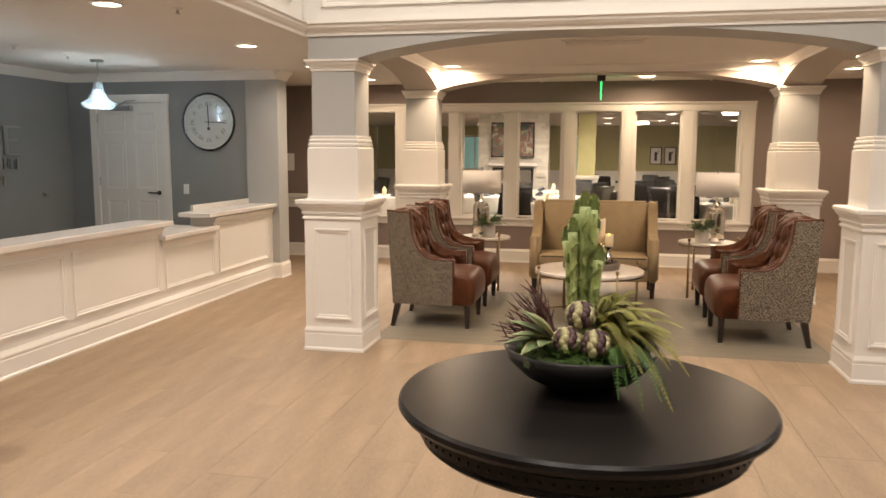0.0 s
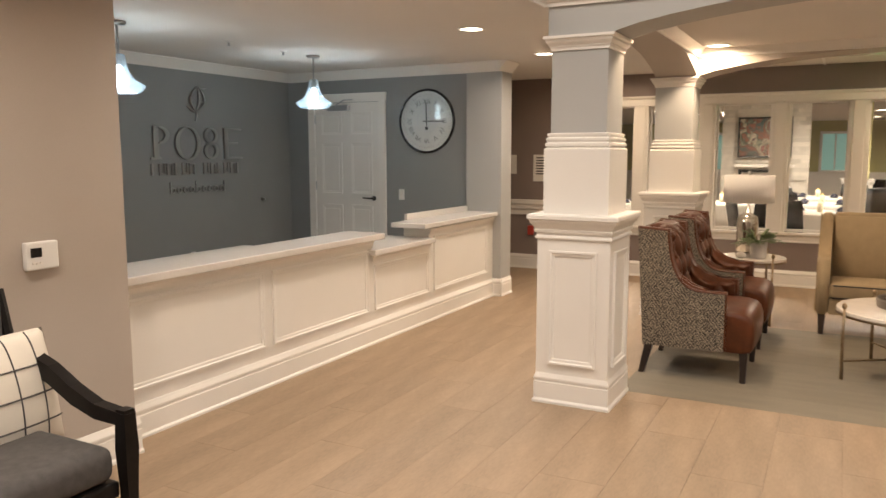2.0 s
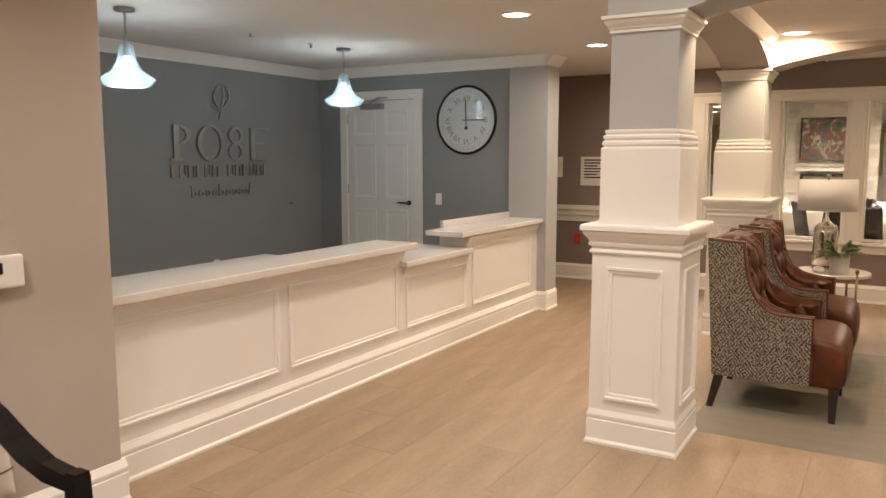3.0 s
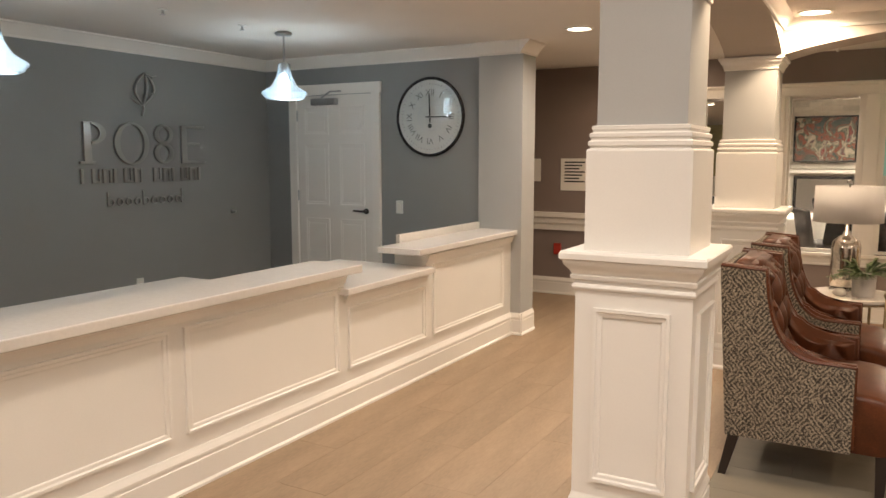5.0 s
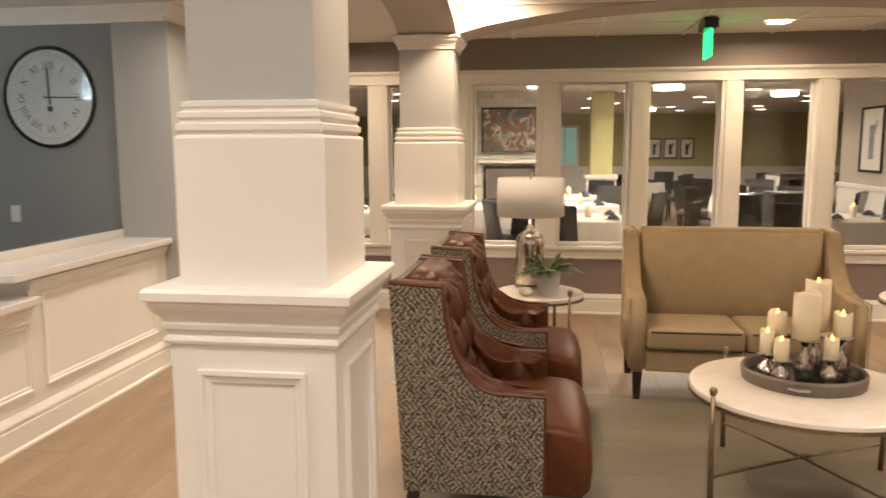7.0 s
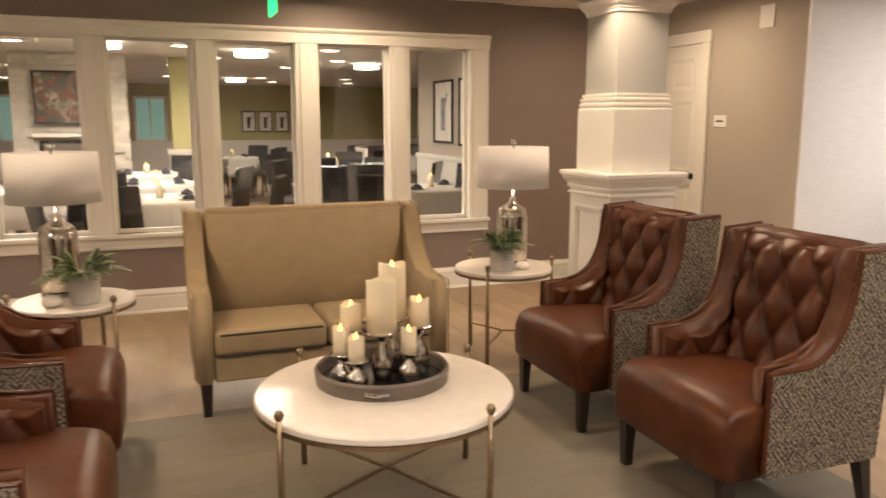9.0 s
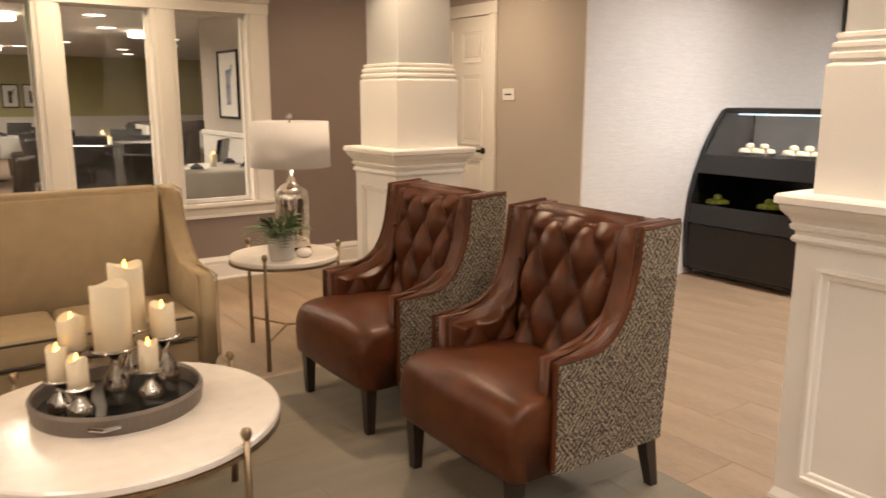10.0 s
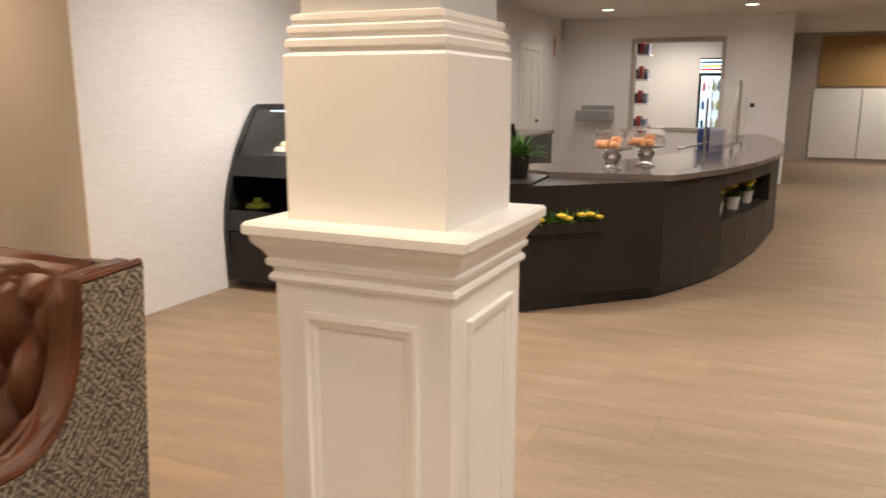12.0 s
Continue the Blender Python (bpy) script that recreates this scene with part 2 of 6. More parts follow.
def square_loft(sections, cx=0.0, cy=0.0, bm=None):
    """Stacked square sections (half width, height) joined into a solid."""
    bm = bm or bmesh.new()
    rings = [[bm.verts.new((cx + sx * h, cy + sy * h, z)) for sx, sy in ((-1, -1), (1, -1), (1, 1), (-1, 1))] for h, z in sections]
    for a, b in zip(rings, rings[1:]):
        for i in range(4):
            bm.faces.new((a[i], a[(i + 1) % 4], b[(i + 1) % 4], b[i]))
    bm.faces.new(rings[0][::-1]), bm.faces.new(rings[-1])
    return bm


def revolve(profile, seg=24, bm=None, cx=0.0, cy=0.0, caps=True):
    bm = bm or bmesh.new()
    rings = [[bm.verts.new((cx + max(r, 0.0005) * math.cos(a), cy + max(r, 0.0005) * math.sin(a), z)) for a in [2 * math.pi * i / seg for i in range(seg)]] for r, z in profile]
    for a, b in zip(rings, rings[1:]):
        for i in range(seg):
            bm.faces.new((a[i], a[(i + 1) % seg], b[(i + 1) % seg], b[i]))
    if caps:
        bm.faces.new(rings[0][::-1]), bm.faces.new(rings[-1])
    return bm


def tube(points, radii, seg=8, bm=None):
    bm = bm or bmesh.new()
    pts = [Vector(p) for p in points]
    if not hasattr(radii, "__len__"):
        radii = [radii] * len(pts)
    rings = []
    for i, p in enumerate(pts):
        d = (pts[min(i + 1, len(pts) - 1)] - pts[max(i - 1, 0)]).normalized()
        u = d.cross(Vector((0, 0, 1)) if abs(d.z) < 0.9 else Vector((1, 0, 0))).normalized()
        w = d.cross(u)
        rings.append([bm.verts.new(p + radii[i] * (math.cos(a) * u + math.sin(a) * w)) for a in [2 * math.pi * k / seg for k in range(seg)]])
    for a, b in zip(rings, rings[1:]):
        for k in range(seg):
            bm.faces.new((a[k], a[(k + 1) % seg], b[(k + 1) % seg], b[k]))
    bm.faces.new(rings[0][::-1]), bm.faces.new(rings[-1])
    return bm


def slab(outline, lo, hi, axis="z", bm=None):
    """A prism over a 2D outline: axis z takes (x, y); axis y takes (x, z); axis x takes (y, z)."""
    bm = bm or bmesh.new()
    put = {"z": lambda a, b, c: (a, b, c), "y": lambda a, b, c: (a, c, b), "x": lambda a, b, c: (c, a, b)}[axis]
    lower = [bm.verts.new(put(a, b, lo)) for a, b in outline]
    upper = [bm.verts.new(put(a, b, hi)) for a, b in outline]
    n = len(outline)
    for i in range(n):
        bm.faces.new((lower[i], lower[(i + 1) % n], upper[(i + 1) % n], upper[i]))
    bm.faces.new(lower[::-1]), bm.faces.new(upper)
    return bm


def moulding(p0, p1, profile, out):
    """A profile of (outward, height) carried along the floor line p0 to p1; out is the outward direction."""
    bm = bmesh.new()
    o = Vector((*out, 0))
    rings = [[bm.verts.new(Vector((*p, 0)) + o * a + Vector((0, 0, h))) for a, h in profile] for p in (p0, p1)]
    n = len(profile)
    for i in range(n):
        bm.faces.new((rings[0][i], rings[0][(i + 1) % n], rings[1][(i + 1) % n], rings[1][i]))
    bm.faces.new(rings[0][::-1]), bm.faces.new(rings[1])
    return bm


def picture_frame(cx, cz, w, h, t, d):
    """A stepped rectangular moulding in the x-z plane that stands d out towards -y."""
    bm = bmesh.new()
    steps = ((0, 0), (0, -d), (t * 0.35, -d), (t * 0.5, -d * 0.55), (t * 0.85, -d * 0.5), (t, -d * 0.3), (t, 0))
    rings = []
    for inset, y in steps:
        a, b = w / 2 - inset, h / 2 - inset
        rings.append([bm.verts.new((cx + sx * a, y, cz + sz * b)) for sx, sz in ((-1, -1), (1, -1), (1, 1), (-1, 1))])
    for k in range(len(rings)):
        a, b = rings[k], rings[(k + 1) % len(rings)]
        for i in range(4):
            bm.faces.new((a[i], a[(i + 1) % 4], b[(i + 1) % 4], b[i]))
    return bm


def bend(bm, m):
    bmesh.ops.transform(bm, matrix=m, verts=bm.verts)
    return bm


def leaf(bm, base, direction, length, width, droop=0.3, seg=4, up=(0, 0, 1)):
    """A pointed, gently bent leaf blade with a folded midrib."""
    d = Vector(direction).normalized()
    side = d.cross(Vector(up))
    side = side.normalized() if side.length > 1e-4 else Vector((1, 0, 0))
    lift = side.cross(d)
    prev = None
    for i in range(seg + 1):
        f = i / seg
        c = Vector(base) + d * length * f - Vector((0, 0, 1)) * droop * length * f * f
        w = width * math.sin(math.pi * min(0.97, 0.12 + 0.88 * f)) * 0.5
        row = (bm.verts.new(c - side * w + lift * w * 0.4), bm.verts.new(c), bm.verts.new(c + side * w + lift * w * 0.4))
        if prev:
            bm.faces.new((prev[0], prev[1], row[1], row[0])), bm.faces.new((prev[1], prev[2], row[2], row[1]))
        prev = row
    return bm


def solid(name, x0, x1, y0, y1, z0, z1, material, label, category="wall", bevel=0.0):
    ob = part(name, box(x0, x1, y0, y1, z0, z1, bevel), material)
    return tagged(ob, label, category, kind="structure")


def text_mesh(body, size, depth, material, parent, m, name="lettering"):
    c = bpy.data.curves.new("font", "FONT")
    c.body, c.size, c.extrude, c.align_x, c.align_y = body, size, depth, "CENTER", "CENTER"
    tmp = new("tmp_font", c)
    bpy.context.view_layer.update()
    me = bpy.data.meshes.new_from_object(tmp.evaluated_get(bpy.context.evaluated_depsgraph_get()))
    bpy.data.objects.remove(tmp)
    me.materials.append(material)
    ob = new(name, me)
    ob.parent = parent
    ob.matrix_basis = m
    return ob

# ---- structure ----
CEIL, LOUNGE = 2.38, 2.345
floor = solid("floor", -6.2, 23.6, -3.3, 10.95, -0.2, -0.006, M_GROUT, "beige wood-look plank tile floor with thin joints", "floor")
solid("wall_reception_sign", -5.9, -5.75, 2.0, 9.0, 0, 2.7, M_SLATE, "slate grey painted wall behind the reception desk")
solid("wall_reception_door", -5.75, -3.42, 8.87, 9.02, 0, 2.7, M_SLATE, "slate grey painted wall with a white door and clock")
solid("wall_pilaster", -3.42, -3.03, 8.84, 9.10, 0, 2.7, M_GREY, "grey painted wall end beside the reception desk")
solid("wall_pier", -6.2, -2.97, -3.0, 4.19, 0, 2.7, M_TAUPE, "light taupe painted wall beside the reception desk")
solid("wall_south", -3.2, 23.4, -3.3, -3.0, 0, 6.0, M_TAUPE, "light taupe painted wall behind the entrance")
solid("wall_corridor_west", -6.2, -6.0, 9.02, 10.8, 0, 2.7, M_BROWN, "taupe brown corridor wall")
solid("ceiling_reception", -6.2, -1.6, -3.0, 10.8, CEIL, 2.7, M_CEIL, "flat off-white painted ceiling over the reception", "ceiling")
solid("ceiling_corridor", -1.6, 3.95, 8.98, 10.8, CEIL + 0.01, 2.7, M_CEIL, "white suspended tile ceiling with thin grid lines", "ceiling")
solid("ceiling_lounge", -1.2, 2.4, 6.2, 8.7, LOUNGE, 2.7, M_CEIL, "flat off-white ceiling over the lounge", "ceiling")
# Hall ceiling lies out of view; its height is assumed.
solid("ceiling_atrium", -1.8, 3.2, -3.0, 6.3, 5.4, 5.6, M_CEIL, "assumed white ceiling above the entrance hall, out of view", "ceiling")
solid("ceiling_cafe", 2.65, 24.0, -3.0, 8.87, 2.62, 2.8, M_CEIL, "white ceiling over the cafe with round lamps", "ceiling")
solid("ceiling_side", 2.65, 3.95, 8.87, 10.8, CEIL, 2.7, M_CEIL, "off-white ceiling beside the lounge", "ceiling")
for k, z in enumerate((9.4, 10.1)):
    solid("trim_ceiling_grid", -1.6, 3.9, z, z + 0.02, CEIL + 0.002, CEIL + 0.012, M_WHITE2, "thin white ceiling grid bar", "trim")
for x in (-0.9, -0.2, 0.5, 1.2, 1.9, 2.6, 3.3):
    solid("trim_ceiling_grid", x, x + 0.02, 9.0, 10.8, CEIL + 0.0, CEIL + 0.009, M_WHITE2, "thin white ceiling grid bar", "trim")
# upper faces of the high hall
solid("wall_hall_west", -1.62, -1.5, -3.0, 5.86, 2.33, 5.4, M_WHITE, "white panelled upper wall of the high hall")
solid("wall_hall_east", 2.65, 2.77, -3.0, 5.86, 2.33, 5.4, M_WHITE, "white panelled upper wall of the high hall")
solid("wall_hall_north", -1.62, 2.77, 5.88, 6.2, 2.345, 5.4, M_WHITE, "white panelled frieze above the arched beam")
for x0 in (-1.36, -0.44, 0.62, 1.7):
    f = part("trim_panel", bend(picture_frame(0, 0, 0.9, 0.8, 0.03, 0.015), pose(x0 + 0.45, 5.88, 2.88)), M_WHITE2)
    tagged(f, "white rectangular panel moulding on the frieze", "trim", kind="structure")
for y0 in (5.3, 4.3, 3.3):
    f = part("trim_panel", bend(picture_frame(0, 0, 0.9, 0.8, 0.03, 0.015), pose(-1.5, y0 - 0.1, 2.88, 0, 0, 90)), M_WHITE2)
    tagged(f, "white rectangular panel moulding on the frieze", "trim", kind="structure")
BEAMTRIM = [(0, 2.28), (0.012, 2.28), (0.012, 2.30), (0.03, 2.315), (0.045, 2.335), (0.045, 2.35), (0.06, 2.36), (0.06, 2.372), (0, 2.372)]
tagged(part("trim_beam", moulding((-1.5, 5.88), (2.65, 5.88), BEAMTRIM, (0, -1)), M_WHITE2), "white stepped moulding along the beam", "trim", kind="structure")
tagged(part("trim_beam", moulding((-1.5, -3.0), (-1.5, 5.88), BEAMTRIM, (1, 0)), M_WHITE2), "white stepped moulding along the hall edge", "trim", kind="structure")


def arch_beam(name, a, b, cross0, cross1, axis, spring, rise, top, material, label):
    """A beam with a flat arched soffit between a and b."""
    pts = [(a - 0.36, top), (a - 0.36, spring), (a, spring)]
    n = 22
    for i in range(1, n):
        f = i / n
        pts.append((a + (b - a) * f, spring + rise * (1 - (2 * f - 1) ** 2) ** 0.8))
    pts += [(b, spring), (b + 0.36, spring), (b + 0.36, top)]
    return tagged(part(name, slab(pts, cross0, cross1, axis), material), label, "beam", kind="structure")


CX0, CX1, CY0, CY1 = -1.29, 2.467, 6.06, 8.80
arch_beam("beam_front", CX0 + 0.18, CX1 - 0.18, CY0 - 0.18, CY0 + 0.18, "y", 2.12, 0.165, 2.343, M_GREY, "grey painted beam with a shallow arched underside")
arch_beam("beam_back", CX0 + 0.18, CX1 - 0.18, CY1 - 0.18, CY1 + 0.18, "y", 2.12, 0.165, 2.5, M_TAUPE, "taupe painted beam with a shallow arched underside")
arch_beam("beam_west", CY0 + 0.186, CY1 - 0.186, CX0 - 0.176, CX0 + 0.176, "x", 2.123, 0.18, 2.48, M_TAUPE, "taupe painted beam with a shallow arched underside")
arch_beam("beam_east", CY0 + 0.186, CY1 - 0.186, CX1 - 0.176, CX1 + 0.176, "x", 2.123, 0.18, 2.48, M_TAUPE, "taupe painted beam with a shallow arched underside")
CROWN = [(0, -0.10), (0.012, -0.10), (0.016, -0.085), (0.05, -0.045), (0.075, -0.018), (0.085, -0.012), (0.085, 0), (0, 0)]


def crown(p0, p1, out, z, material=None):
    tagged(part("trim_crown", moulding(p0, p1, [(a, z + h) for a, h in CROWN], out), material or M_WHITE2), "white crown moulding at the ceiling", "trim", kind="structure")


crown((-5.75, 4.19), (-5.75, 8.87), (1, 0), CEIL)
crown((-5.75, 8.87), (-3.42, 8.87), (0, -1), CEIL)
crown((-3.42, 8.84), (-3.03, 8.84), (0, -1), CEIL)
crown((-3.03, 8.76), (-3.03, 9.10), (1, 0), CEIL)
for p0, p1, o in (((CX0 + 0.18, CY0 + 0.18), (CX1 - 0.18, CY0 + 0.18), (0, 1)), ((CX0 + 0.18, CY1 - 0.18), (CX1 - 0.18, CY1 - 0.18), (0, -1)),
                  ((CX0 + 0.18, CY0 + 0.18), (CX0 + 0.18, CY1 - 0.18), (1, 0)), ((CX1 - 0.18, CY0 + 0.18), (CX1 - 0.18, CY1 - 0.18), (-1, 0))):
    crown(p0, p1, o, LOUNGE + 0.03)
BASE = [(0, 0), (0.028, 0), (0.028, 0.012), (0.018, 0.022), (0.018, 0.12), (0.014, 0.123), (0.014, 0.133), (0.018, 0.136), (0.018, 0.148), (0.008, 0.17), (0.004, 0.18), (0, 0.18)]


def baseboard(p0, p1, out):
    tagged(part("baseboard", moulding(p0, p1, BASE, out), M_WHITE2), "white stepped baseboard along the wall", "trim", kind="structure")


baseboard((-6.0, 10.8), (3.95, 10.8), (0, -1))
baseboard((-3.12, 8.84), (-3.006, 8.84), (0, -1))
baseboard((-3.03, 8.815), (-3.03, 9.10), (1, 0))
baseboard((-2.97, -3.0), (-2.97, 4.21), (1, 0))
baseboard((3.95, 9.9), (3.95, 8.87), (-1, 0))


# ---- columns ----
def column(x, y, k=1.0):
    c = thing("column", x, y, 0, "square column with white panelled pedestal, grey shaft and stepped trim", "column", "columns round the lounge", kind="structure")
    c.scale = (k, k, 1)
    sec = [(0.243, 0), (0.243, 0.014), (0.235, 0.028), (0.235, 0.125), (0.231, 0.128), (0.231, 0.138), (0.235, 0.141), (0.235, 0.153), (0.228, 0.172), (0.225, 0.18),
           (0.225, 0.972), (0.235, 0.977), (0.238, 0.985), (0.235, 0.994), (0.229, 0.998), (0.229, 1.008), (0.240, 1.015), (0.243, 1.028), (0.237, 1.033), (0.246, 1.05), (0.262, 1.068), (0.266, 1.078), (0.266, 1.086), (0.278, 1.092), (0.278, 1.112), (0.272, 1.12), (0.2, 1.12)]
    part("pedestal", square_loft(sec), M_WHITE, c, "white panelled pedestal")
    for q in range(4):
        ob = part("panel_moulding", picture_frame(0, 0.575, 0.295, 0.67, 0.034, 0.016), M_WHITE2, c)
        ob.matrix_basis = pose(0, 0, 0, 0, 0, 90 * q) @ pose(0, -0.2245, 0)
    mid = [(0.201, 1.112), (0.201, 1.488), (0.198, 1.494), (0.190, 1.497), (0.190, 1.503), (0.197, 1.508), (0.197, 1.522), (0.188, 1.527), (0.188, 1.534), (0.193, 1.539), (0.193, 1.551), (0.182, 1.556), (0.182, 1.562), (0.186, 1.566), (0.186, 1.578), (0.165, 1.582)]
    part("middle_block", square_loft(mid), M_WHITE, c)
    part("shaft", square_loft([(0.170, 1.555), (0.170, 2.06)]), M_GREY, c, "grey painted shaft")
    top = [(0.166, 2.036), (0.178, 2.04), (0.178, 2.052), (0.184, 2.06), (0.184, 2.066), (0.200, 2.084), (0.202, 2.092), (0.202, 2.098), (0.214, 2.104), (0.214, 2.119), (0.1, 2.119)]
    part("capital", square_loft(top), M_WHITE2, c)
    return c


for px in (CX0, CX1):
    for py in (CY0, CY1):
        column(px - (0.012 if px == CX0 and py == CY1 else 0), py, 0.955 if px == CX0 else 1.0)


# ---- window wall to the dining room ----
WY0, WY1, WTOP, WBOT = 10.80, 10.95, 2.02, 0.59
POSTS = [-2.84, -2.09, -1.34, -0.585, 0.165, 0.925, 1.675, 2.375]
solid("wall_window_low", -6.2, 4.1, WY0, WY1, 0, WBOT, M_BROWN, "taupe brown wall below the interior windows")
solid("wall_window_high", -6.2, 4.1, WY0, WY1, WTOP, 2.9, M_BROWN, "taupe brown wall above the interior windows")
solid("wall_window_west", -6.2, POSTS[0], WY0, WY1, WBOT, WTOP, M_BROWN, "taupe brown wall beside the interior windows")
solid("wall_window_east", POSTS[-1], 4.1, WY0, WY1, WBOT, WTOP, M_BROWN, "taupe brown wall beside the interior windows")
HEADT = [(0, 2.01), (0.022, 2.01), (0.022, 2.085), (0.035, 2.09), (0.05, 2.105), (0.05, 2.12), (0, 2.12)]
SILLT = [(0, 0.49), (0.018, 0.49), (0.018, 0.505), (0.012, 0.51), (0.012, 0.555), (0.04, 0.57), (0.055, 0.58), (0.055, 0.602), (0, 0.602)]
tagged(part("trim_window_head", moulding((POSTS[0] - 0.09, WY0), (POSTS[-1] + 0.09, WY0), HEADT, (0, -1)), M_WHITE), "white moulded head over the interior windows", "trim", kind="structure")
tagged(part("trim_window_sill", moulding((POSTS[0] - 0.09, WY0), (POSTS[-1] + 0.09, WY0), SILLT, (0, -1)), M_WHITE), "white moulded sill under the interior windows", "trim", kind="structure")
for x in POSTS:
    bm = box(x - 0.085, x + 0.085, WY0 - 0.012, WY1 + 0.012, WBOT + 0.013, 2.009)
    box(x - 0.055, x + 0.055, WY0 - 0.024, WY0 - 0.012, WBOT + 0.013, 2.008, 0.004, bm)
    tagged(part("trim_window_post", bm, M_WHITE), "white post between interior window panes", "trim", kind="structure")
for i, (a, b) in enumerate(zip(POSTS, POSTS[1:])):
    w = thing("window_%d" % (i + 1), (a + b) / 2, 10.88, WBOT, "clear interior window pane in a white frame", "window", "windows to the dining room", kind="structure")
    h = (b - a) / 2 - 0.085
    bm = bmesh.new()
    for x0, x1, z0, z1 in ((-h, -h + 0.022, 0.013, 1.43), (h - 0.022, h, 0.013, 1.43), (-h + 0.022, h - 0.022, 0.013, 0.04), (-h + 0.022, h - 0.022, 1.40, 1.43)):
        box(x0, x1, -0.02, 0.02, z0, z1, 0, bm)
    part("window_frame", bm, M_WHITE2, w)
    g = part("pane", box(-h + 0.018, h - 0.018, -0.003, 0.003, 0.03, 1.41), M_GLASS, w)
    g.visible_shadow = False
# chair rail and notices on the corridor wall
tagged(part("trim_rail", moulding((-6.0, WY0), (-2.9, WY0), [(0, 0.69), (0.02, 0.69), (0.02, 0.75), (0.04, 0.77), (0.04, 0.81), (0.06, 0.83), (0.06, 0.88), (0, 0.88)], (0, -1)), M_WHITE), "white handrail moulding along the corridor wall", "trim", kind="structure")


def notice(x, z, w, h, n):
    t = thing("notice", x, WY0 - 0.006, z, "cream printed notice fixed to the corridor wall", "sign")
    part("sheet", box(-w / 2, w / 2, -0.006, 0.005, -h / 2, h / 2), M_WHITE2, t)
    for k in range(n):
        part("text_line", box(-w * 0.36, w * (0.38 - 0.1 * (k % 3)), -0.0075, -0.006, h * 0.36 - k * h * 0.1, h * 0.36 - k * h * 0.1 + h * 0.045), M_INK, t)


notice(-3.28, 1.28, 0.30, 0.335, 7)
notice(-3.75, 1.325, 0.18, 0.24, 0)
call = thing("call_box", -3.45, WY0 - 0.002, 0.49, "small red alarm box on the corridor wall", "alarm box")
part("body", box(-0.04, 0.04, -0.03, 0.002, -0.06, 0.06, 0.006), M_FRUITR, call)


# ---- reception desk ----
def desk_run(name, y0, y1, top, label, tops):
    d = thing(name, -3.12, 0, 0, label, "reception desk", "reception desk units")
    part("front_panel", box(-0.25, 0, y0, y1, 0, top - 0.05), M_WHITE, d)
    part("base_trim", moulding((0, y0), (0, y1), [(a, h) for a, h in BASE], (1, 0)), M_WHITE2, d)
    part("top_trim", moulding((0, y0), (0, y1), [(0, top - 0.10), (0.012, top - 0.10), (0.02, top - 0.07), (0.03, top - 0.055), (0.03, top - 0.05), (0, top - 0.05)], (1, 0)), M_WHITE2, d)
    for a, b in tops:
        ob = part("panel_moulding", picture_frame(0, 0, b - a, top - 0.38, 0.035, 0.014), M_WHITE2, d)
        ob.matrix_basis = pose(0.0005, (a + b) / 2, (top - 0.12 + 0.23) / 2 + 0.01, 0, 0, 90)
    return d


desk_run("reception_desk", 4.19, 6.56, 0.86, "white panelled reception desk front under a pale quartz top", [(4.25, 5.32), (5.40, 6.50)])
desk_run("reception_desk", 6.56, 7.47, 0.74, "lowered white section of the reception desk", [(6.59, 7.455)])
desk_run("reception_desk", 7.47, 8.84, 0.87, "white panelled reception desk end against the wall", [(7.555, 8.69)])


def quartz(x0, x1, y0, y1, z, label, th=0.04):
    t = part("desk_top", box(x0, x1, y0, y1, z - th, z, 0.006), M_QUARTZ)
    tagged(t, label, "worktop")


quartz(-3.40, -3.045, 4.195, 6.64, 0.86, "long pale quartz top on the reception desk", 0.045)
quartz(-3.85, -3.045, 6.50, 7.47, 0.74, "low pale quartz transaction top on the reception desk")
quartz(-3.40, -3.06, 7.30, 8.835, 0.872, "pale quartz top at the end of the reception desk", 0.042)
bs = part("backsplash", box(-3.44, -3.41, 7.6, 8.84, 0.70, 0.925), M_QUARTZ)
tagged(bs, "low pale quartz upstand behind the reception desk", "worktop")
ws = thing("work_desk", -3.75, 0, 0, "pale work surface behind the reception desk", "desk")
part("worktop", box(-0.55, 0.32, 4.3, 6.45, 0.68, 0.72, 0.005), M_QUARTZ, ws)
for y in (4.4, 6.3):
    part("side_panel", box(-0.5, 0.3, y, y + 0.03, 0, 0.68), M_WHITE, ws)


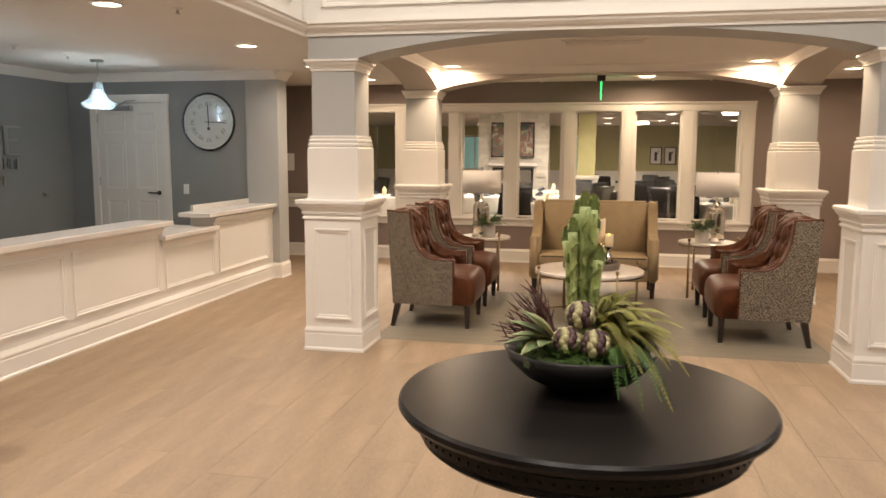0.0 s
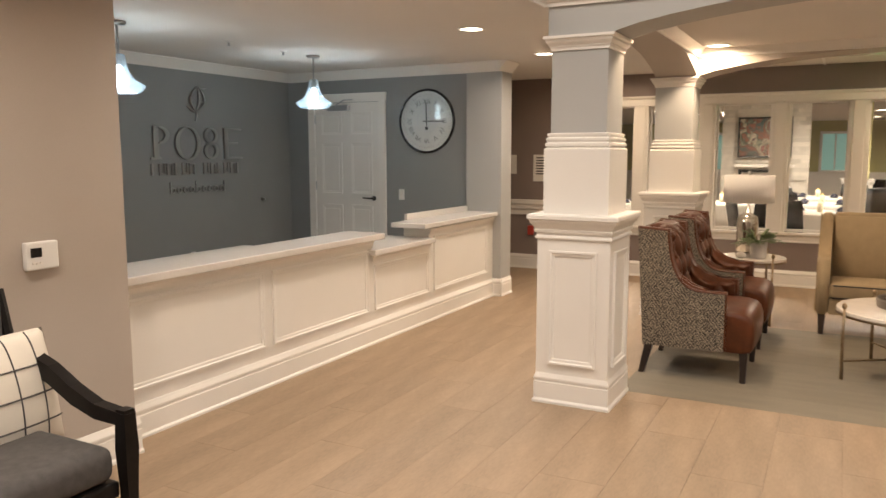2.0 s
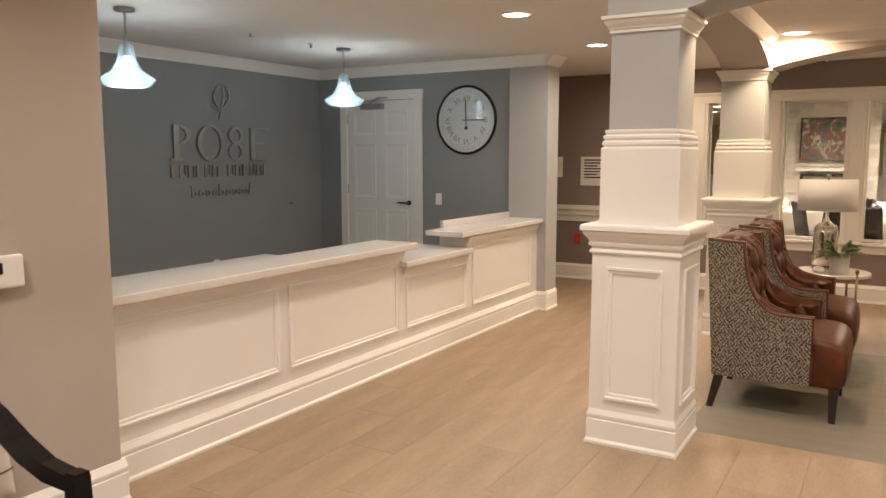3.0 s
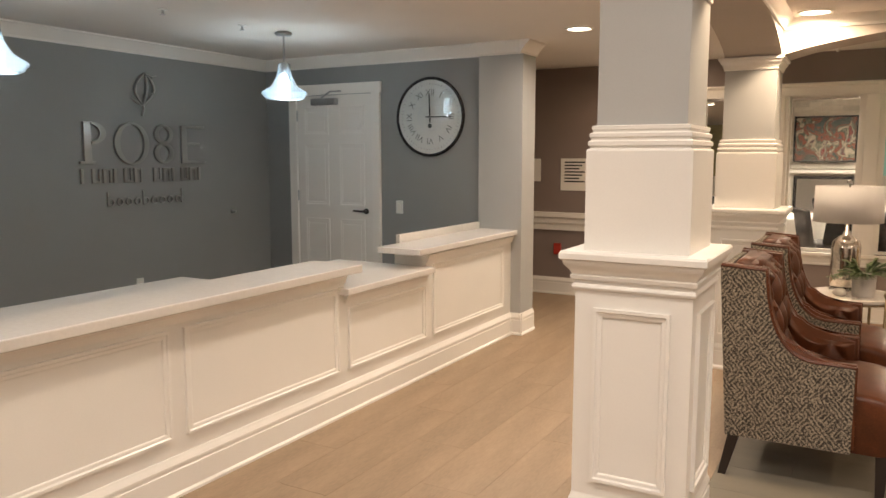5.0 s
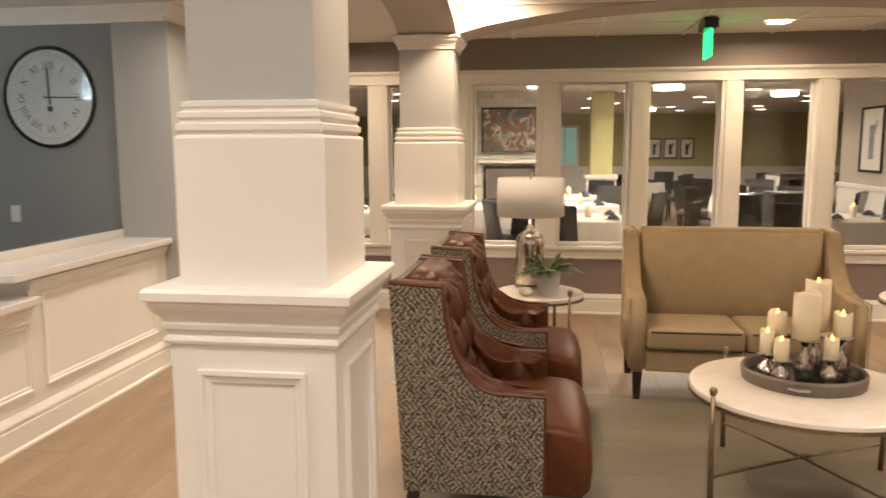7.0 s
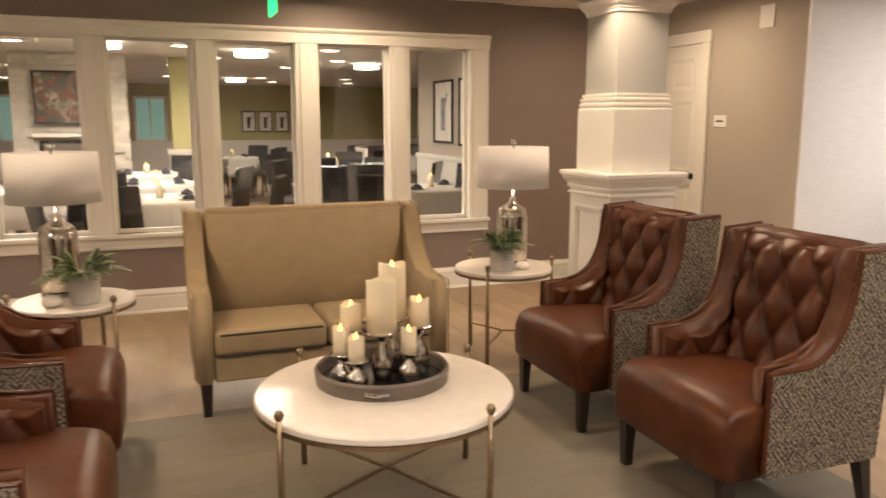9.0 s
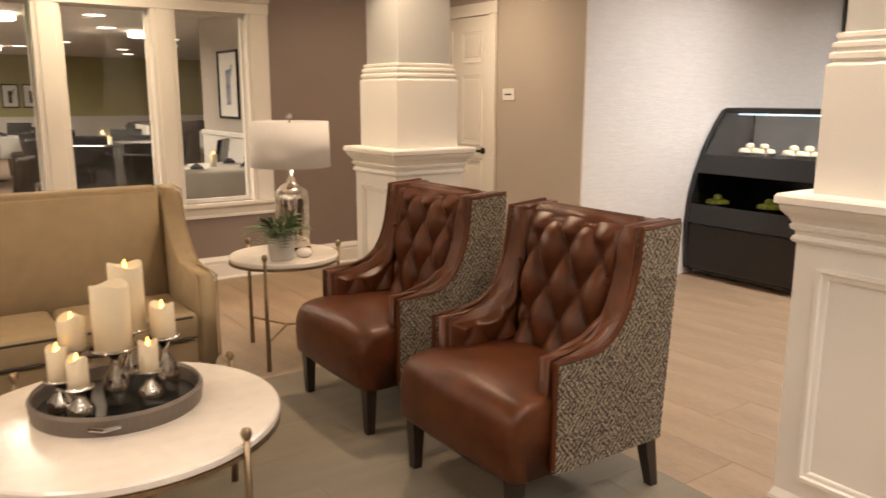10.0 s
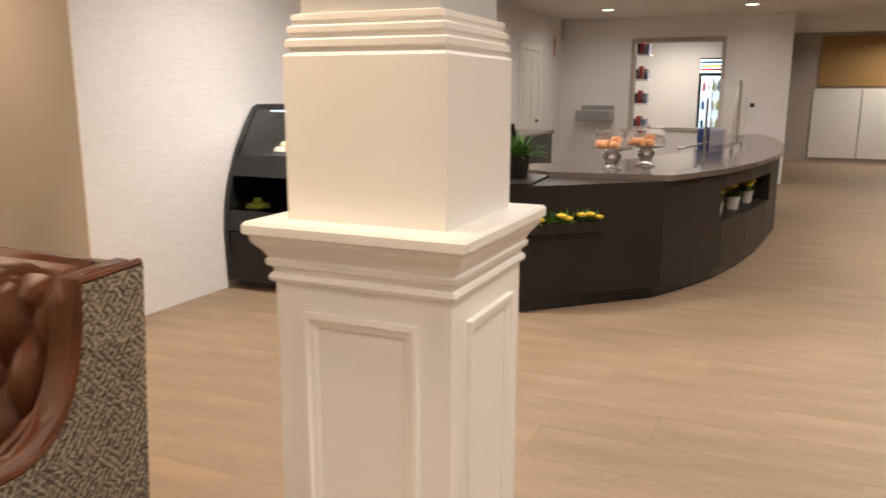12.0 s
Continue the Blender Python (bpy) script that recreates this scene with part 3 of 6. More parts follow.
# ---- doors ----
def door(name, x, y, rz, width, label, lever_side=1, kind="structure"):
    """A six panel door in its casing; front faces local -y, centred on x."""
    d = thing(name, x, y, 0, label, "door", rz=rz, kind=kind)
    h = width / 2
    part("leaf", box(-h, h, -0.012, 0.0, 0.01, 2.03), M_WHITE, d)
    for cx in (-h * 0.47, h * 0.47):
        for cz, ph in ((1.80, 0.26), (1.30, 0.58), (0.58, 0.62)):
            part("door_panel", bend(picture_frame(0, 0, width * 0.33, ph, 0.035, 0.008), pose(cx, -0.0115, cz)), M_WHITE2, d)
            part("door_panel", box(cx - width * 0.115, cx + width * 0.115, -0.017, -0.012, cz - ph / 2 + 0.05, cz + ph / 2 - 0.05, 0.002), M_WHITE, d)
    cas = bmesh.new()
    for x0, x1, z0, z1 in ((-h - 0.09, -h - 0.002, 0, 2.035), (h + 0.002, h + 0.09, 0, 2.035), (-h - 0.10, h + 0.10, 2.035, 2.13)):
        box(x0, x1, -0.03, 0.0, z0, z1, 0.005, cas)
    part("casing", cas, M_WHITE2, d)
    lv = part("door_handle", revolve([(0.027, 0), (0.027, 0.008), (0.012, 0.014), (0.012, 0.045)], 16), M_DARKM, d, "dark metal lever handle")
    lv.matrix_basis = pose(lever_side * (h - 0.07), -0.012, 0.97, 90)
    part("lever", tube([(0, 0, 0.04), (-lever_side * 0.04, 0, 0.045), (-lever_side * 0.12, 0.004, 0.045)], [0.011, 0.01, 0.008]), M_DARKM, lv)
    for z in (0.25, 1.05, 1.8):
        part("hinge", box(-lever_side * h - 0.008, -lever_side * h + 0.008, -0.022, -0.012, z, z + 0.1), M_STEEL, d)
    return d


d1 = door("door_1", -4.93, 8.868, 0, 0.86, "closed white six-panel door with a lever and closer")
part("door_closer", box(-0.22, 0.06, -0.075, -0.014, 1.94, 2.0, 0.008), M_STEEL, d1, "steel door closer")
part("closer_arm", tube([(-0.1, -0.06, 2.005), (0.05, -0.13, 2.05), (0.1, -0.03, 2.06)], 0.008, 6), M_STEEL, d1)
door("door_2", 3.948, 10.34, -90, 0.86, "closed cream six-panel door with a dark lever", 1)


# ---- lights in the ceiling ----
def downlight(x, y, z, watts, colour=WARM, size=0.15, spread=170):
    t = thing("downlight", x, y, z, "round lit recessed ceiling lamp with a white rim", "ceiling lamp", "recessed ceiling lamps")
    part("rim", revolve([(size / 2, -0.002), (size / 2 + 0.018, -0.002), (size / 2 + 0.014, -0.008), (size / 2, -0.010)], 24, caps=False), M_WHITE2, t)
    part("lens", revolve([(0.001, -0.005), (size / 2, -0.005), (size / 2, -0.001), (0.001, -0.001)], 24), M_CAN, t, "glowing round lens")
    if watts:
        area_lamp("downlight_lamp", x, y, z - 0.015, watts * 0.86, size, colour, spread)


# Reception lamps at y 5.0 and 2.7 are unseen additions; the latter brightens the pier.
for x, y, z, w in ((-2.44, 6.90, CEIL, 19), (-2.45, 8.50, CEIL, 19), (-2.45, 5.0, CEIL, 19), (-2.2, 2.7, CEIL, 32), (-0.92, 8.42, LOUNGE, 24), (2.05, 8.42, LOUNGE, 24), (-0.92, 6.45, LOUNGE, 17), (2.05, 6.45, LOUNGE, 17),
                   (1.1, 10.2, CEIL, 22), (3.2, 9.6, CEIL, 22), (-2.3, 10.0, CEIL, 18)):
    downlight(x, y, z, w, AMBER if z == LOUNGE or y > 9 else WARM, 0.17, 170 if z == LOUNGE or y > 9 else 160)
# Cafe lamps south of y 5 are unseen, added to brighten the cafe floor.
for x, y, w in ((12.6, 5.8, 14), (12.6, 7.8, 13), (10.2, 6.2, 24), (10.2, 8.0, 18), (7.4, 7.4, 36), (4.9, 7.5, 62), (4.9, 4.6, 62), (8.4, 3.4, 80), (12.0, 2.6, 56), (17.5, 3.2, 45), (21, 2.8, 40)):
    downlight(x, y, 2.62, w * 1.03, SOFT, 0.17, 160)
# Unseen fill lamps, added high in the hall to brighten its floor evenly.
for x, y in ((-0.4, 0.2), (1.6, 0.2), (-0.4, 3.6), (1.6, 3.6)):
    area_lamp("hall_lamp", x, y, 5.35, 76, 0.9, SOFT)


# ---- lounge seating ----
def swoop(back_x, top_z, top_x, arm_z, arm_x0, arm_x1, bottom=0.2, n=10):
    """Side outline (x, z) of a wing chair: high back that sweeps down into a flat arm."""
    pts = [(back_x + 0.05, bottom), (back_x, top_z), (top_x, top_z - 0.012)]
    p0, p3 = Vector((top_x, top_z - 0.012)), Vector((arm_x0, arm_z))
    p1, p2 = Vector((top_x + 0.01, arm_z + 0.16)), Vector((arm_x0 - 0.13, arm_z + 0.02))
    for i in range(1, n + 1):
        f = i / n
        q = p0 * (1 - f) ** 3 + p1 * 3 * f * (1 - f) ** 2 + p2 * 3 * f * f * (1 - f) + p3 * f ** 3
        pts.append((q.x, q.y))
    pts += [(arm_x1, arm_z - 0.005), (arm_x1, bottom)]
    return pts


def leg(x, y, z, splay_x, material, parent, top=0.026, foot=0.017):
    bm = bmesh.new()
    a = [bm.verts.new((x + sx * top, y + sy * top, z)) for sx, sy in ((-1, -1), (1, -1), (1, 1), (-1, 1))]
    b = [bm.verts.new((x + splay_x + sx * foot, y + sy * foot, 0)) for sx, sy in ((-1, -1), (1, -1), (1, 1), (-1, 1))]
    for i in range(4):
        bm.faces.new((a[i], a[(i + 1) % 4], b[(i + 1) % 4], b[i]))
    bm.faces.new(a), bm.faces.new(b[::-1])
    return part("leg", bm, material, parent, "dark wooden leg")


def tufted(width, z0, z1, lean, cols, rows, depth, material, parent, name, nx=56, nz=48):
    """A button tufted pad standing in the y-z plane and facing +x."""
    bm = bmesh.new()
    grid = []
    for j in range(nz + 1):
        row = []
        for i in range(nx + 1):
            u, v = i / nx, j / nz
            a, b = u * cols + v * rows, u * cols - v * rows
            puff = abs(math.sin(math.pi * a) * math.sin(math.pi * b)) ** 0.45
            edge = min(1, min(u, 1 - u) * 9, (1 - v) * 8)
            row.append(bm.verts.new((0.045 * math.sqrt(max(0, edge)) + depth * puff * edge - lean * v, (u - 0.5) * width, z0 + (z1 - z0) * v)))
        grid.append(row)
    for j in range(nz):
        for i in range(nx):
            bm.faces.new((grid[j][i], grid[j][i + 1], grid[j + 1][i + 1], grid[j + 1][i]))
    return part(name, bm, material, parent, smooth=True)


def wing_chair(x, y, rz):
    c = thing("armchair", x, y, 0, "tufted brown leather armchair with woven grey fabric sides and dark legs", "armchair", "armchairs in the lounge", rz=rz)
    side = swoop(-0.36, 0.975, -0.17, 0.575, 0.03, 0.20)
    for s in (-1, 1):
        y0, y1 = (0.325, 0.352) if s > 0 else (-0.352, -0.325)
        part("side_panel", slab(side, y0, y1, "y"), M_WEAVE, c, "woven grey and cream fabric side")
        inner = [(px + 0.004, pz + 0.010) if pz > 0.3 else (px + 0.01, pz + 0.01) for px, pz in side]
        w0, w1 = (0.245, 0.325) if s > 0 else (-0.325, -0.245)
        bm = slab(inner, w0, w1, "y")
        bmesh.ops.bevel(bm, geom=[e for e in bm.edges if abs(e.verts[0].co.y - e.verts[1].co.y) < 1e-4], offset=0.018, segments=4, affect="EDGES")
        part("arm", bm, M_LEATHER, c, "brown leather arm", smooth=True)
        # puckered pad on the inner face of the wing and arm
        pad = bmesh.new()
        edge = [(px, pz) for px, pz in side[2:-1]]
        rows = []
        for i in range(33):
            u = i / 32
            px = -0.15 + 0.335 * u
            top_z = 0.575
            for (xa, za), (xb, zb) in zip(edge, edge[1:]):
                if xa <= px <= xb and xb > xa:
                    top_z = za + (zb - za) * (px - xa) / (xb - xa)
            row = []
            for j in range(25):
                v = j / 24
                pz = 0.44 + (top_z - 0.012 - 0.44) * v
                q = abs(math.sin(math.pi * (px * 6 + pz * 4.5)) * math.sin(math.pi * (px * 6 - pz * 4.5))) ** 0.4
                rim = min(1, u * 8, (1 - u) * 8, v * 6, (1 - v) * 6)
                row.append(pad.verts.new((px, s * (0.2455 - (0.010 + 0.030 * q) * rim), pz)))
            rows.append(row)
        for a, b in zip(rows, rows[1:]):
            for j in range(24):
                pad.faces.new((a[j], a[j + 1], b[j + 1], b[j]))
        part("wing_pad", pad, M_LEATHER, c, "puckered leather inner wing", smooth=True)
        # leather welt that follows the edge of the side
        path = [(px, s * 0.34, pz + 0.006) for px, pz in side[1:-1]] + [(0.203, s * 0.34, 0.22)]
        part("welt", tube(path, 0.011, 6), M_LEATHER, c)
        for k, (bx, bz) in enumerate(((0.10, 0.52), (-0.02, 0.53), (-0.11, 0.62), (-0.135, 0.78))):
            b = part("button", revolve([(0.013, 0), (0.011, 0.005), (0.004, 0.008)], 10), M_LEATHER, c)
            b.matrix_basis = pose(bx, s * 0.232, bz, 90 * s)
    part("back_panel", slab([(-0.31, 0.2), (-0.36, 0.975), (-0.332, 0.975), (-0.282, 0.2)], -0.325, 0.325, "y"), M_WEAVE, c, "woven fabric outside back")
    bm = slab([(-0.282, 0.24), (-0.332, 0.985), (-0.27, 0.99), (-0.185, 0.965), (-0.135, 0.24)], -0.247, 0.247, "y")
    bmesh.ops.bevel(bm, geom=bm.edges[:], offset=0.02, segments=3, affect="EDGES")
    part("backrest", bm, M_LEATHER, c, "brown leather back", smooth=True)
    t = tufted(0.50, 0.43, 0.985, 0.085, 3.0, 2.0, 0.056, M_LEATHER, c, "tufting")
    t.location = (-0.16, 0, 0)
    for u, v in ((0.333, 0.5), (0.667, 0.5), (0.167, 0.25), (0.5, 0.25), (0.833, 0.25), (0.167, 0.75), (0.5, 0.75), (0.833, 0.75)):
        b = part("button", revolve([(0.013, 0), (0.011, 0.006), (0.004, 0.009)], 10), M_LEATHER, c)
        b.matrix_basis = pose(-0.16 + 0.045 - 0.085 * v, (u - 0.5) * 0.5, 0.43 + 0.555 * v, 0, 90)
    bm = bmesh.new()
    outline = [(-0.20, 0.21), (0.33, 0.20), (0.36, 0.205), (0.374, 0.225), (0.380, 0.30), (0.376, 0.37), (0.362, 0.415), (0.335, 0.443), (0.29, 0.456), (0.20, 0.464), (0.05, 0.460), (-0.20, 0.445)]
    rings = []
    for sy, inset, crown_z in ((-0.345, 0.045, -0.03), (-0.342, 0.022, -0.016), (-0.332, 0.008, -0.008), (-0.31, 0.0, -0.002), (-0.2, -0.004, 0.012), (0.0, -0.008, 0.018), (0.2, -0.004, 0.012), (0.31, 0.0, -0.002), (0.332, 0.008, -0.008), (0.342, 0.022, -0.016), (0.345, 0.045, -0.03)):
        rings.append([bm.verts.new((px - (inset if px > 0.25 else 0), sy * 0.955, pz + (crown_z if pz > 0.35 else 0))) for px, pz in outline])
    for a, b in zip(rings, rings[1:]):
        for k in range(len(outline)):
            bm.faces.new((a[k], a[(k + 1) % len(outline)], b[(k + 1) % len(outline)], b[k]))
    bm.faces.new(rings[0][::-1]), bm.faces.new(rings[-1])
    part("seat", bm, M_LEATHER, c, "smooth brown leather seat", smooth=True)
    for sx, sy in ((1, 1), (1, -1), (-1, 1), (-1, -1)):
        leg(0.32 if sx > 0 else -0.27, sy * (0.29 if sx > 0 else 0.315), 0.215, 0.0 if sx > 0 else -0.05, M_DARKLEG, c)
    return c


first = wing_chair(-0.77, 7.07, 0)
copy_thing(first, pose(-0.77, 8.04, 0))
copy_thing(first, pose(1.88, 7.05, 0, 0, 0, 180))
copy_thing(first, pose(1.88, 7.99, 0, 0, 0, 180))


def sofa(x, y):
    c = thing("loveseat", x, y, 0, "olive tan two-seat sofa with dark piping and tapered legs", "sofa")
    c.scale = (0.945, 1, 1)
    side = swoop(-0.33, 0.955, -0.17, 0.60, 0.10, 0.31, bottom=0.17)
    out = [(-px, pz) for px, pz in side]
    for s in (-1, 1):
        x0, x1 = (0.585, 0.68) if s > 0 else (-0.68, -0.585)
        bm = slab([(-px, pz) for px, pz in side], x0, x1, "x")
        bmesh.ops.bevel(bm, geom=[e for e in bm.edges if abs(e.verts[0].co.x - e.verts[1].co.x) < 1e-4 and e.calc_length() > 0], offset=0.016, segments=3, affect="EDGES")
        part("arm", bm, M_SOFA, c, smooth=True)
        part("piping", tube([(s * 0.684, a, b) for a, b in out[1:-1]] + [(s * 0.684, -0.31, 0.2)], 0.005, 6), M_SOFA, c)
    bm = slab([(0.28, 0.17), (0.33, 0.955), (0.25, 0.965), (0.17, 0.95), (0.12, 0.17)], -0.584, 0.584, "x")
    bmesh.ops.bevel(bm, geom=bm.edges[:], offset=0.022, segments=3, affect="EDGES")
    part("backrest", bm, M_SOFA, c, smooth=True)
    part("base", box(-0.584, 0.584, -0.30, 0.2, 0.17, 0.30, 0.012), M_SOFA, c)
    for s in (-1, 1):
        x0, x1 = (0.004, 0.582) if s > 0 else (-0.582, -0.004)
        bm = box(x0, x1, -0.325, 0.13, 0.302, 0.43, 0.03, seg=4)
        for v in bm.verts:
            if v.co.z > 0.38:
                v.co.z += 0.022 * max(0, 1 - ((v.co.x - s * 0.293) / 0.29) ** 2) * max(0, 1 - ((v.co.y + 0.1) / 0.24) ** 2)
        cu = part("seat_cushion", bm, M_SOFA, c, smooth=True)
        for z in (0.31, 0.41):
            part("piping", tube([(x0 + 0.012, 0.1, z), (x0 + 0.012, -0.30, z), (x0 + 0.03, -0.322, z), (x1 - 0.03, -0.322, z), (x1 - 0.012, -0.30, z), (x1 - 0.012, 0.1, z)], 0.006, 6), M_PIPE, cu, "dark piping")
    for sx in (-1, 1):
        leg(sx * 0.63, -0.27, 0.18, 0, M_DARKLEG, c, 0.03, 0.02), leg(sx * 0.63, 0.25, 0.18, 0, M_DARKLEG, c, 0.03, 0.02)


sofa(0.55, 8.78)


def metal_table(name, x, y, radius, top, legs, start, label):
    t = thing(name, x, y, 0, label, "table")
    part("tabletop", revolve([(0.001, top - 0.028), (radius - 0.006, top - 0.028), (radius, top - 0.022), (radius, top - 0.006), (radius - 0.006, top), (0.001, top)], 64), M_MARBLE, t, "white marble top", smooth=False)
    part("rim", revolve([(radius - 0.02, top - 0.04), (radius + 0.002, top - 0.04), (radius + 0.002, top - 0.0285), (radius - 0.02, top - 0.0285)], 48, caps=False), M_BRASS, t, "thin brass band")
    ends = []
    for k in range(legs):
        a = radians(start + 360 / legs * k)
        ux, uy = math.cos(a), math.sin(a)
        r = radius + 0.012
        ends.append((r * ux, r * uy))
        lg = part("leg", tube([(r * ux * 0.985, r * uy * 0.985, 0), (r * ux, r * uy, top * 0.5), (r * ux, r * uy, top + 0.02)], [0.013, 0.0105, 0.0085], 10), M_BRASS, t, "slim brass leg", smooth=True)
        part("finial", revolve([(0.006, top + 0.015), (0.012, top + 0.022), (0.0165, top + 0.036), (0.012, top + 0.05), (0.003, top + 0.054)], 14, None, r * ux, r * uy), M_BRASS, lg, smooth=True)
    for ex, ey in ends:
        part("stretcher", tube([(ex, ey, top * 0.27), (0, 0, top * 0.27 + 0.012)], 0.007, 6), M_BRASS, t)
    return t


metal_table("coffee_table", 0.53, 7.40, 0.475, 0.45, 4, -61, "round white marble coffee table on slim brass legs")
metal_table("side_table", 1.705, 8.87, 0.29, 0.565, 3, 228, "round white marble side table on slim brass legs")
metal_table("side_table", -0.62, 8.82, 0.275, 0.565, 3, -50, "round white marble side table on slim brass legs")


def table_lamp(x, y):
    t = thing("table_lamp", x, y, 0.565, "mercury glass table lamp with a white drum shade", "lamp", "table lamps")
    part("foot", revolve([(0.095, 0), (0.095, 0.012), (0.085, 0.02)], 32), M_CHROME, t, smooth=True)
    part("body", revolve([(0.07, 0.02), (0.090, 0.03), (0.092, 0.12), (0.092, 0.29), (0.082, 0.335), (0.045, 0.365), (0.025, 0.375), (0.022, 0.40), (0.012, 0.405), (0.012, 0.46)], 32), M_MERC, t, "silvered mercury glass body", smooth=True)
    part("shade", revolve([(0.208, 0.465), (0.215, 0.465), (0.209, 0.705), (0.202, 0.705)] + [(0.208, 0.465)], 48, caps=False), M_SHADE, t, "white linen drum shade", smooth=True)
    part("stem", revolve([(0.006, 0.455), (0.006, 0.695)], 8), M_CHROME, t)
    part("spider", tube([(-0.203, 0, 0.688), (0, 0, 0.692), (0.203, 0, 0.688)], 0.003, 6), M_CHROME, t)
    part("finial", revolve([(0.006, 0.69), (0.006, 0.715), (0.016, 0.72), (0.018, 0.738), (0.008, 0.745), (0.001, 0.75)], 14), M_CHROME, t, smooth=True)


table_lamp(1.785, 8.92)
table_lamp(-0.685, 8.95)


def little_plant(x, y):
    t = thing("potted_plant", x, y, 0.565, "small sage green plant in a pale grey pot", "plant", "small pot plants")
    part("pot", revolve([(0.062, 0), (0.066, 0.004), (0.073, 0.145), (0.065, 0.145), (0.060, 0.125), (0.001, 0.125)], 28), M_POT, t, smooth=False)
    rnd = random.Random(int(x * 100))
    for k in range(46):
        bm = bmesh.new()
        a, e = rnd.uniform(0, 6.283), rnd.uniform(0.2, 1.3)
        d = Vector((math.cos(a) * math.cos(e), math.sin(a) * math.cos(e), math.sin(e)))
        base = Vector((0.03 * math.cos(a), 0.03 * math.sin(a), 0.135))
        ln = rnd.uniform(0.11, 0.19)
        for q in range(7):
            f = 0.25 + 0.75 * q / 6
            p = base + d * ln * f - Vector((0, 0, 0.06 * f * f * ln / 0.15))
            for s in (-1, 1):
                sd = Vector((-math.sin(a) * s, math.cos(a) * s, 0.35)) + d * 0.6
                leaf(bm, p, sd, 0.032, 0.020, 0.3, 2)
        part("sprig", bm, M_LEAF, t)


little_plant(1.635, 8.74)
little_plant(-0.565, 8.73)
for x, y, s in ((1.755, 8.72, 1.0), (-0.70, 8.68, 1.0)):
    b = part("round_stone", revolve([(0.02, 0), (0.042, 0.012), (0.045, 0.028), (0.03, 0.046), (0.004, 0.052)], 20), M_MARBLE, smooth=True)
    b.location = (x, y, 0.565)
    tagged(b, "small rounded white stone on the side table", "ornament")

# candle tray on the coffee table
TX, TY, TZ = 0.545, 7.49, 0.45
tray = thing("round_tray", TX, TY, TZ, "round dark tray with a grey leather rim and metal pulls", "tray")
part("tray_rim", revolve([(0.225, 0), (0.25, 0), (0.255, 0.05), (0.247, 0.06), (0.24, 0.05), (0.236, 0.008)], 56, caps=False), mat("taupe leather", (0.16, 0.13, 0.105), 0.45, var=0.15), tray)
part("tray_base", revolve([(0.001, 0), (0.237, 0), (0.237, 0.008), (0.001, 0.008)], 48), M_CASE, tray, "dark mirrored base")
for a in (-110, 70):
    ca, sa = math.cos(radians(a)), math.sin(radians(a))
    part("tray_handle", tube([(0.256 * ca + 0.04 * sa, 0.256 * sa - 0.04 * ca, 0.03), (0.275 * ca, 0.275 * sa, 0.03), (0.256 * ca - 0.04 * sa, 0.256 * sa + 0.04 * ca, 0.03)], 0.007, 8), M_CHROME, tray, "steel pull")


def candle(dx, dy, hold, h, r, lit=True):
    t = thing("candle_holder", TX + dx, TY + dy, TZ + 0.008, "silvery mercury glass candle holder on the tray", "candle holder", "candle holders")
    part("foot_bulb", revolve([(0.03, 0), (0.036, 0.008), (0.042, hold * 0.28), (0.036, hold * 0.5), (0.014, hold * 0.68), (0.012, hold * 0.8), (0.02, hold * 0.9), (r + 0.012, hold * 0.97), (r + 0.014, hold)], 24), M_MERC, t, smooth=True)
    c = thing("candle", TX + dx, TY + dy, TZ + 0.008 + hold, "lit ivory pillar candle on a silvery holder" if lit else "ivory pillar candle on a silvery holder", "candle", "candles on the tray")
    bm = revolve([(r, 0), (r, h * 0.5), (r, h), (r - 0.006, h + 0.004), (r - 0.010, h - 0.015), (0.003, h - 0.02)], 24)
    for v in bm.verts:
        if v.co.z > h * 0.9:
            v.co.z += 0.008 * math.sin(2.2 * math.atan2(v.co.y, v.co.x) + dx * 20)
    part("wax", bm, M_CANDLE, c, smooth=True)
    if lit:
        part("flame", revolve([(0.002, h - 0.018), (0.006, h - 0.01), (0.007, h), (0.003, h + 0.014), (0.0005, h + 0.02)], 10), M_FLAME, c, "glowing amber flame", smooth=True)


candle(-0.005, -0.02, 0.185, 0.195, 0.056, False)
candle(0.062, 0.06, 0.215, 0.205, 0.052)
candle(-0.11, 0.03, 0.19, 0.095, 0.040)
candle(0.15, 0.0, 0.19, 0.10, 0.038)
candle(-0.165, -0.035, 0.12, 0.095, 0.030)
candle(-0.125, -0.105, 0.11, 0.085, 0.030)
candle(0.08, -0.085, 0.115, 0.085, 0.029)


# ---- round table with the flower bowl ----
rt = thing("round_table", 0.585, 2.83, 0, "black stained round pedestal table with a moulded apron", "table")
part("tabletop", revolve([(0.001, 0.722), (0.515, 0.722), (0.535, 0.728), (0.543, 0.74), (0.54, 0.752), (0.532, 0.76), (0.001, 0.76)], 96), M_BLACKW, rt, smooth=False)
part("apron", revolve([(0.40, 0.63), (0.46, 0.632), (0.475, 0.645), (0.47, 0.655), (0.485, 0.665), (0.485, 0.70), (0.505, 0.712), (0.505, 0.7215), (0.40, 0.7215)], 72), M_BLACKW, rt)
beads = bmesh.new()
for k in range(90):
    a = 2 * math.pi * k / 90
    revolve([(0.001, 0.677), (0.004, 0.680), (0.004, 0.685), (0.001, 0.688)], 6, beads, 0.486 * math.cos(a), 0.486 * math.sin(a))
part("beading", beads, M_BLACKW, rt, "row of small carved beads")
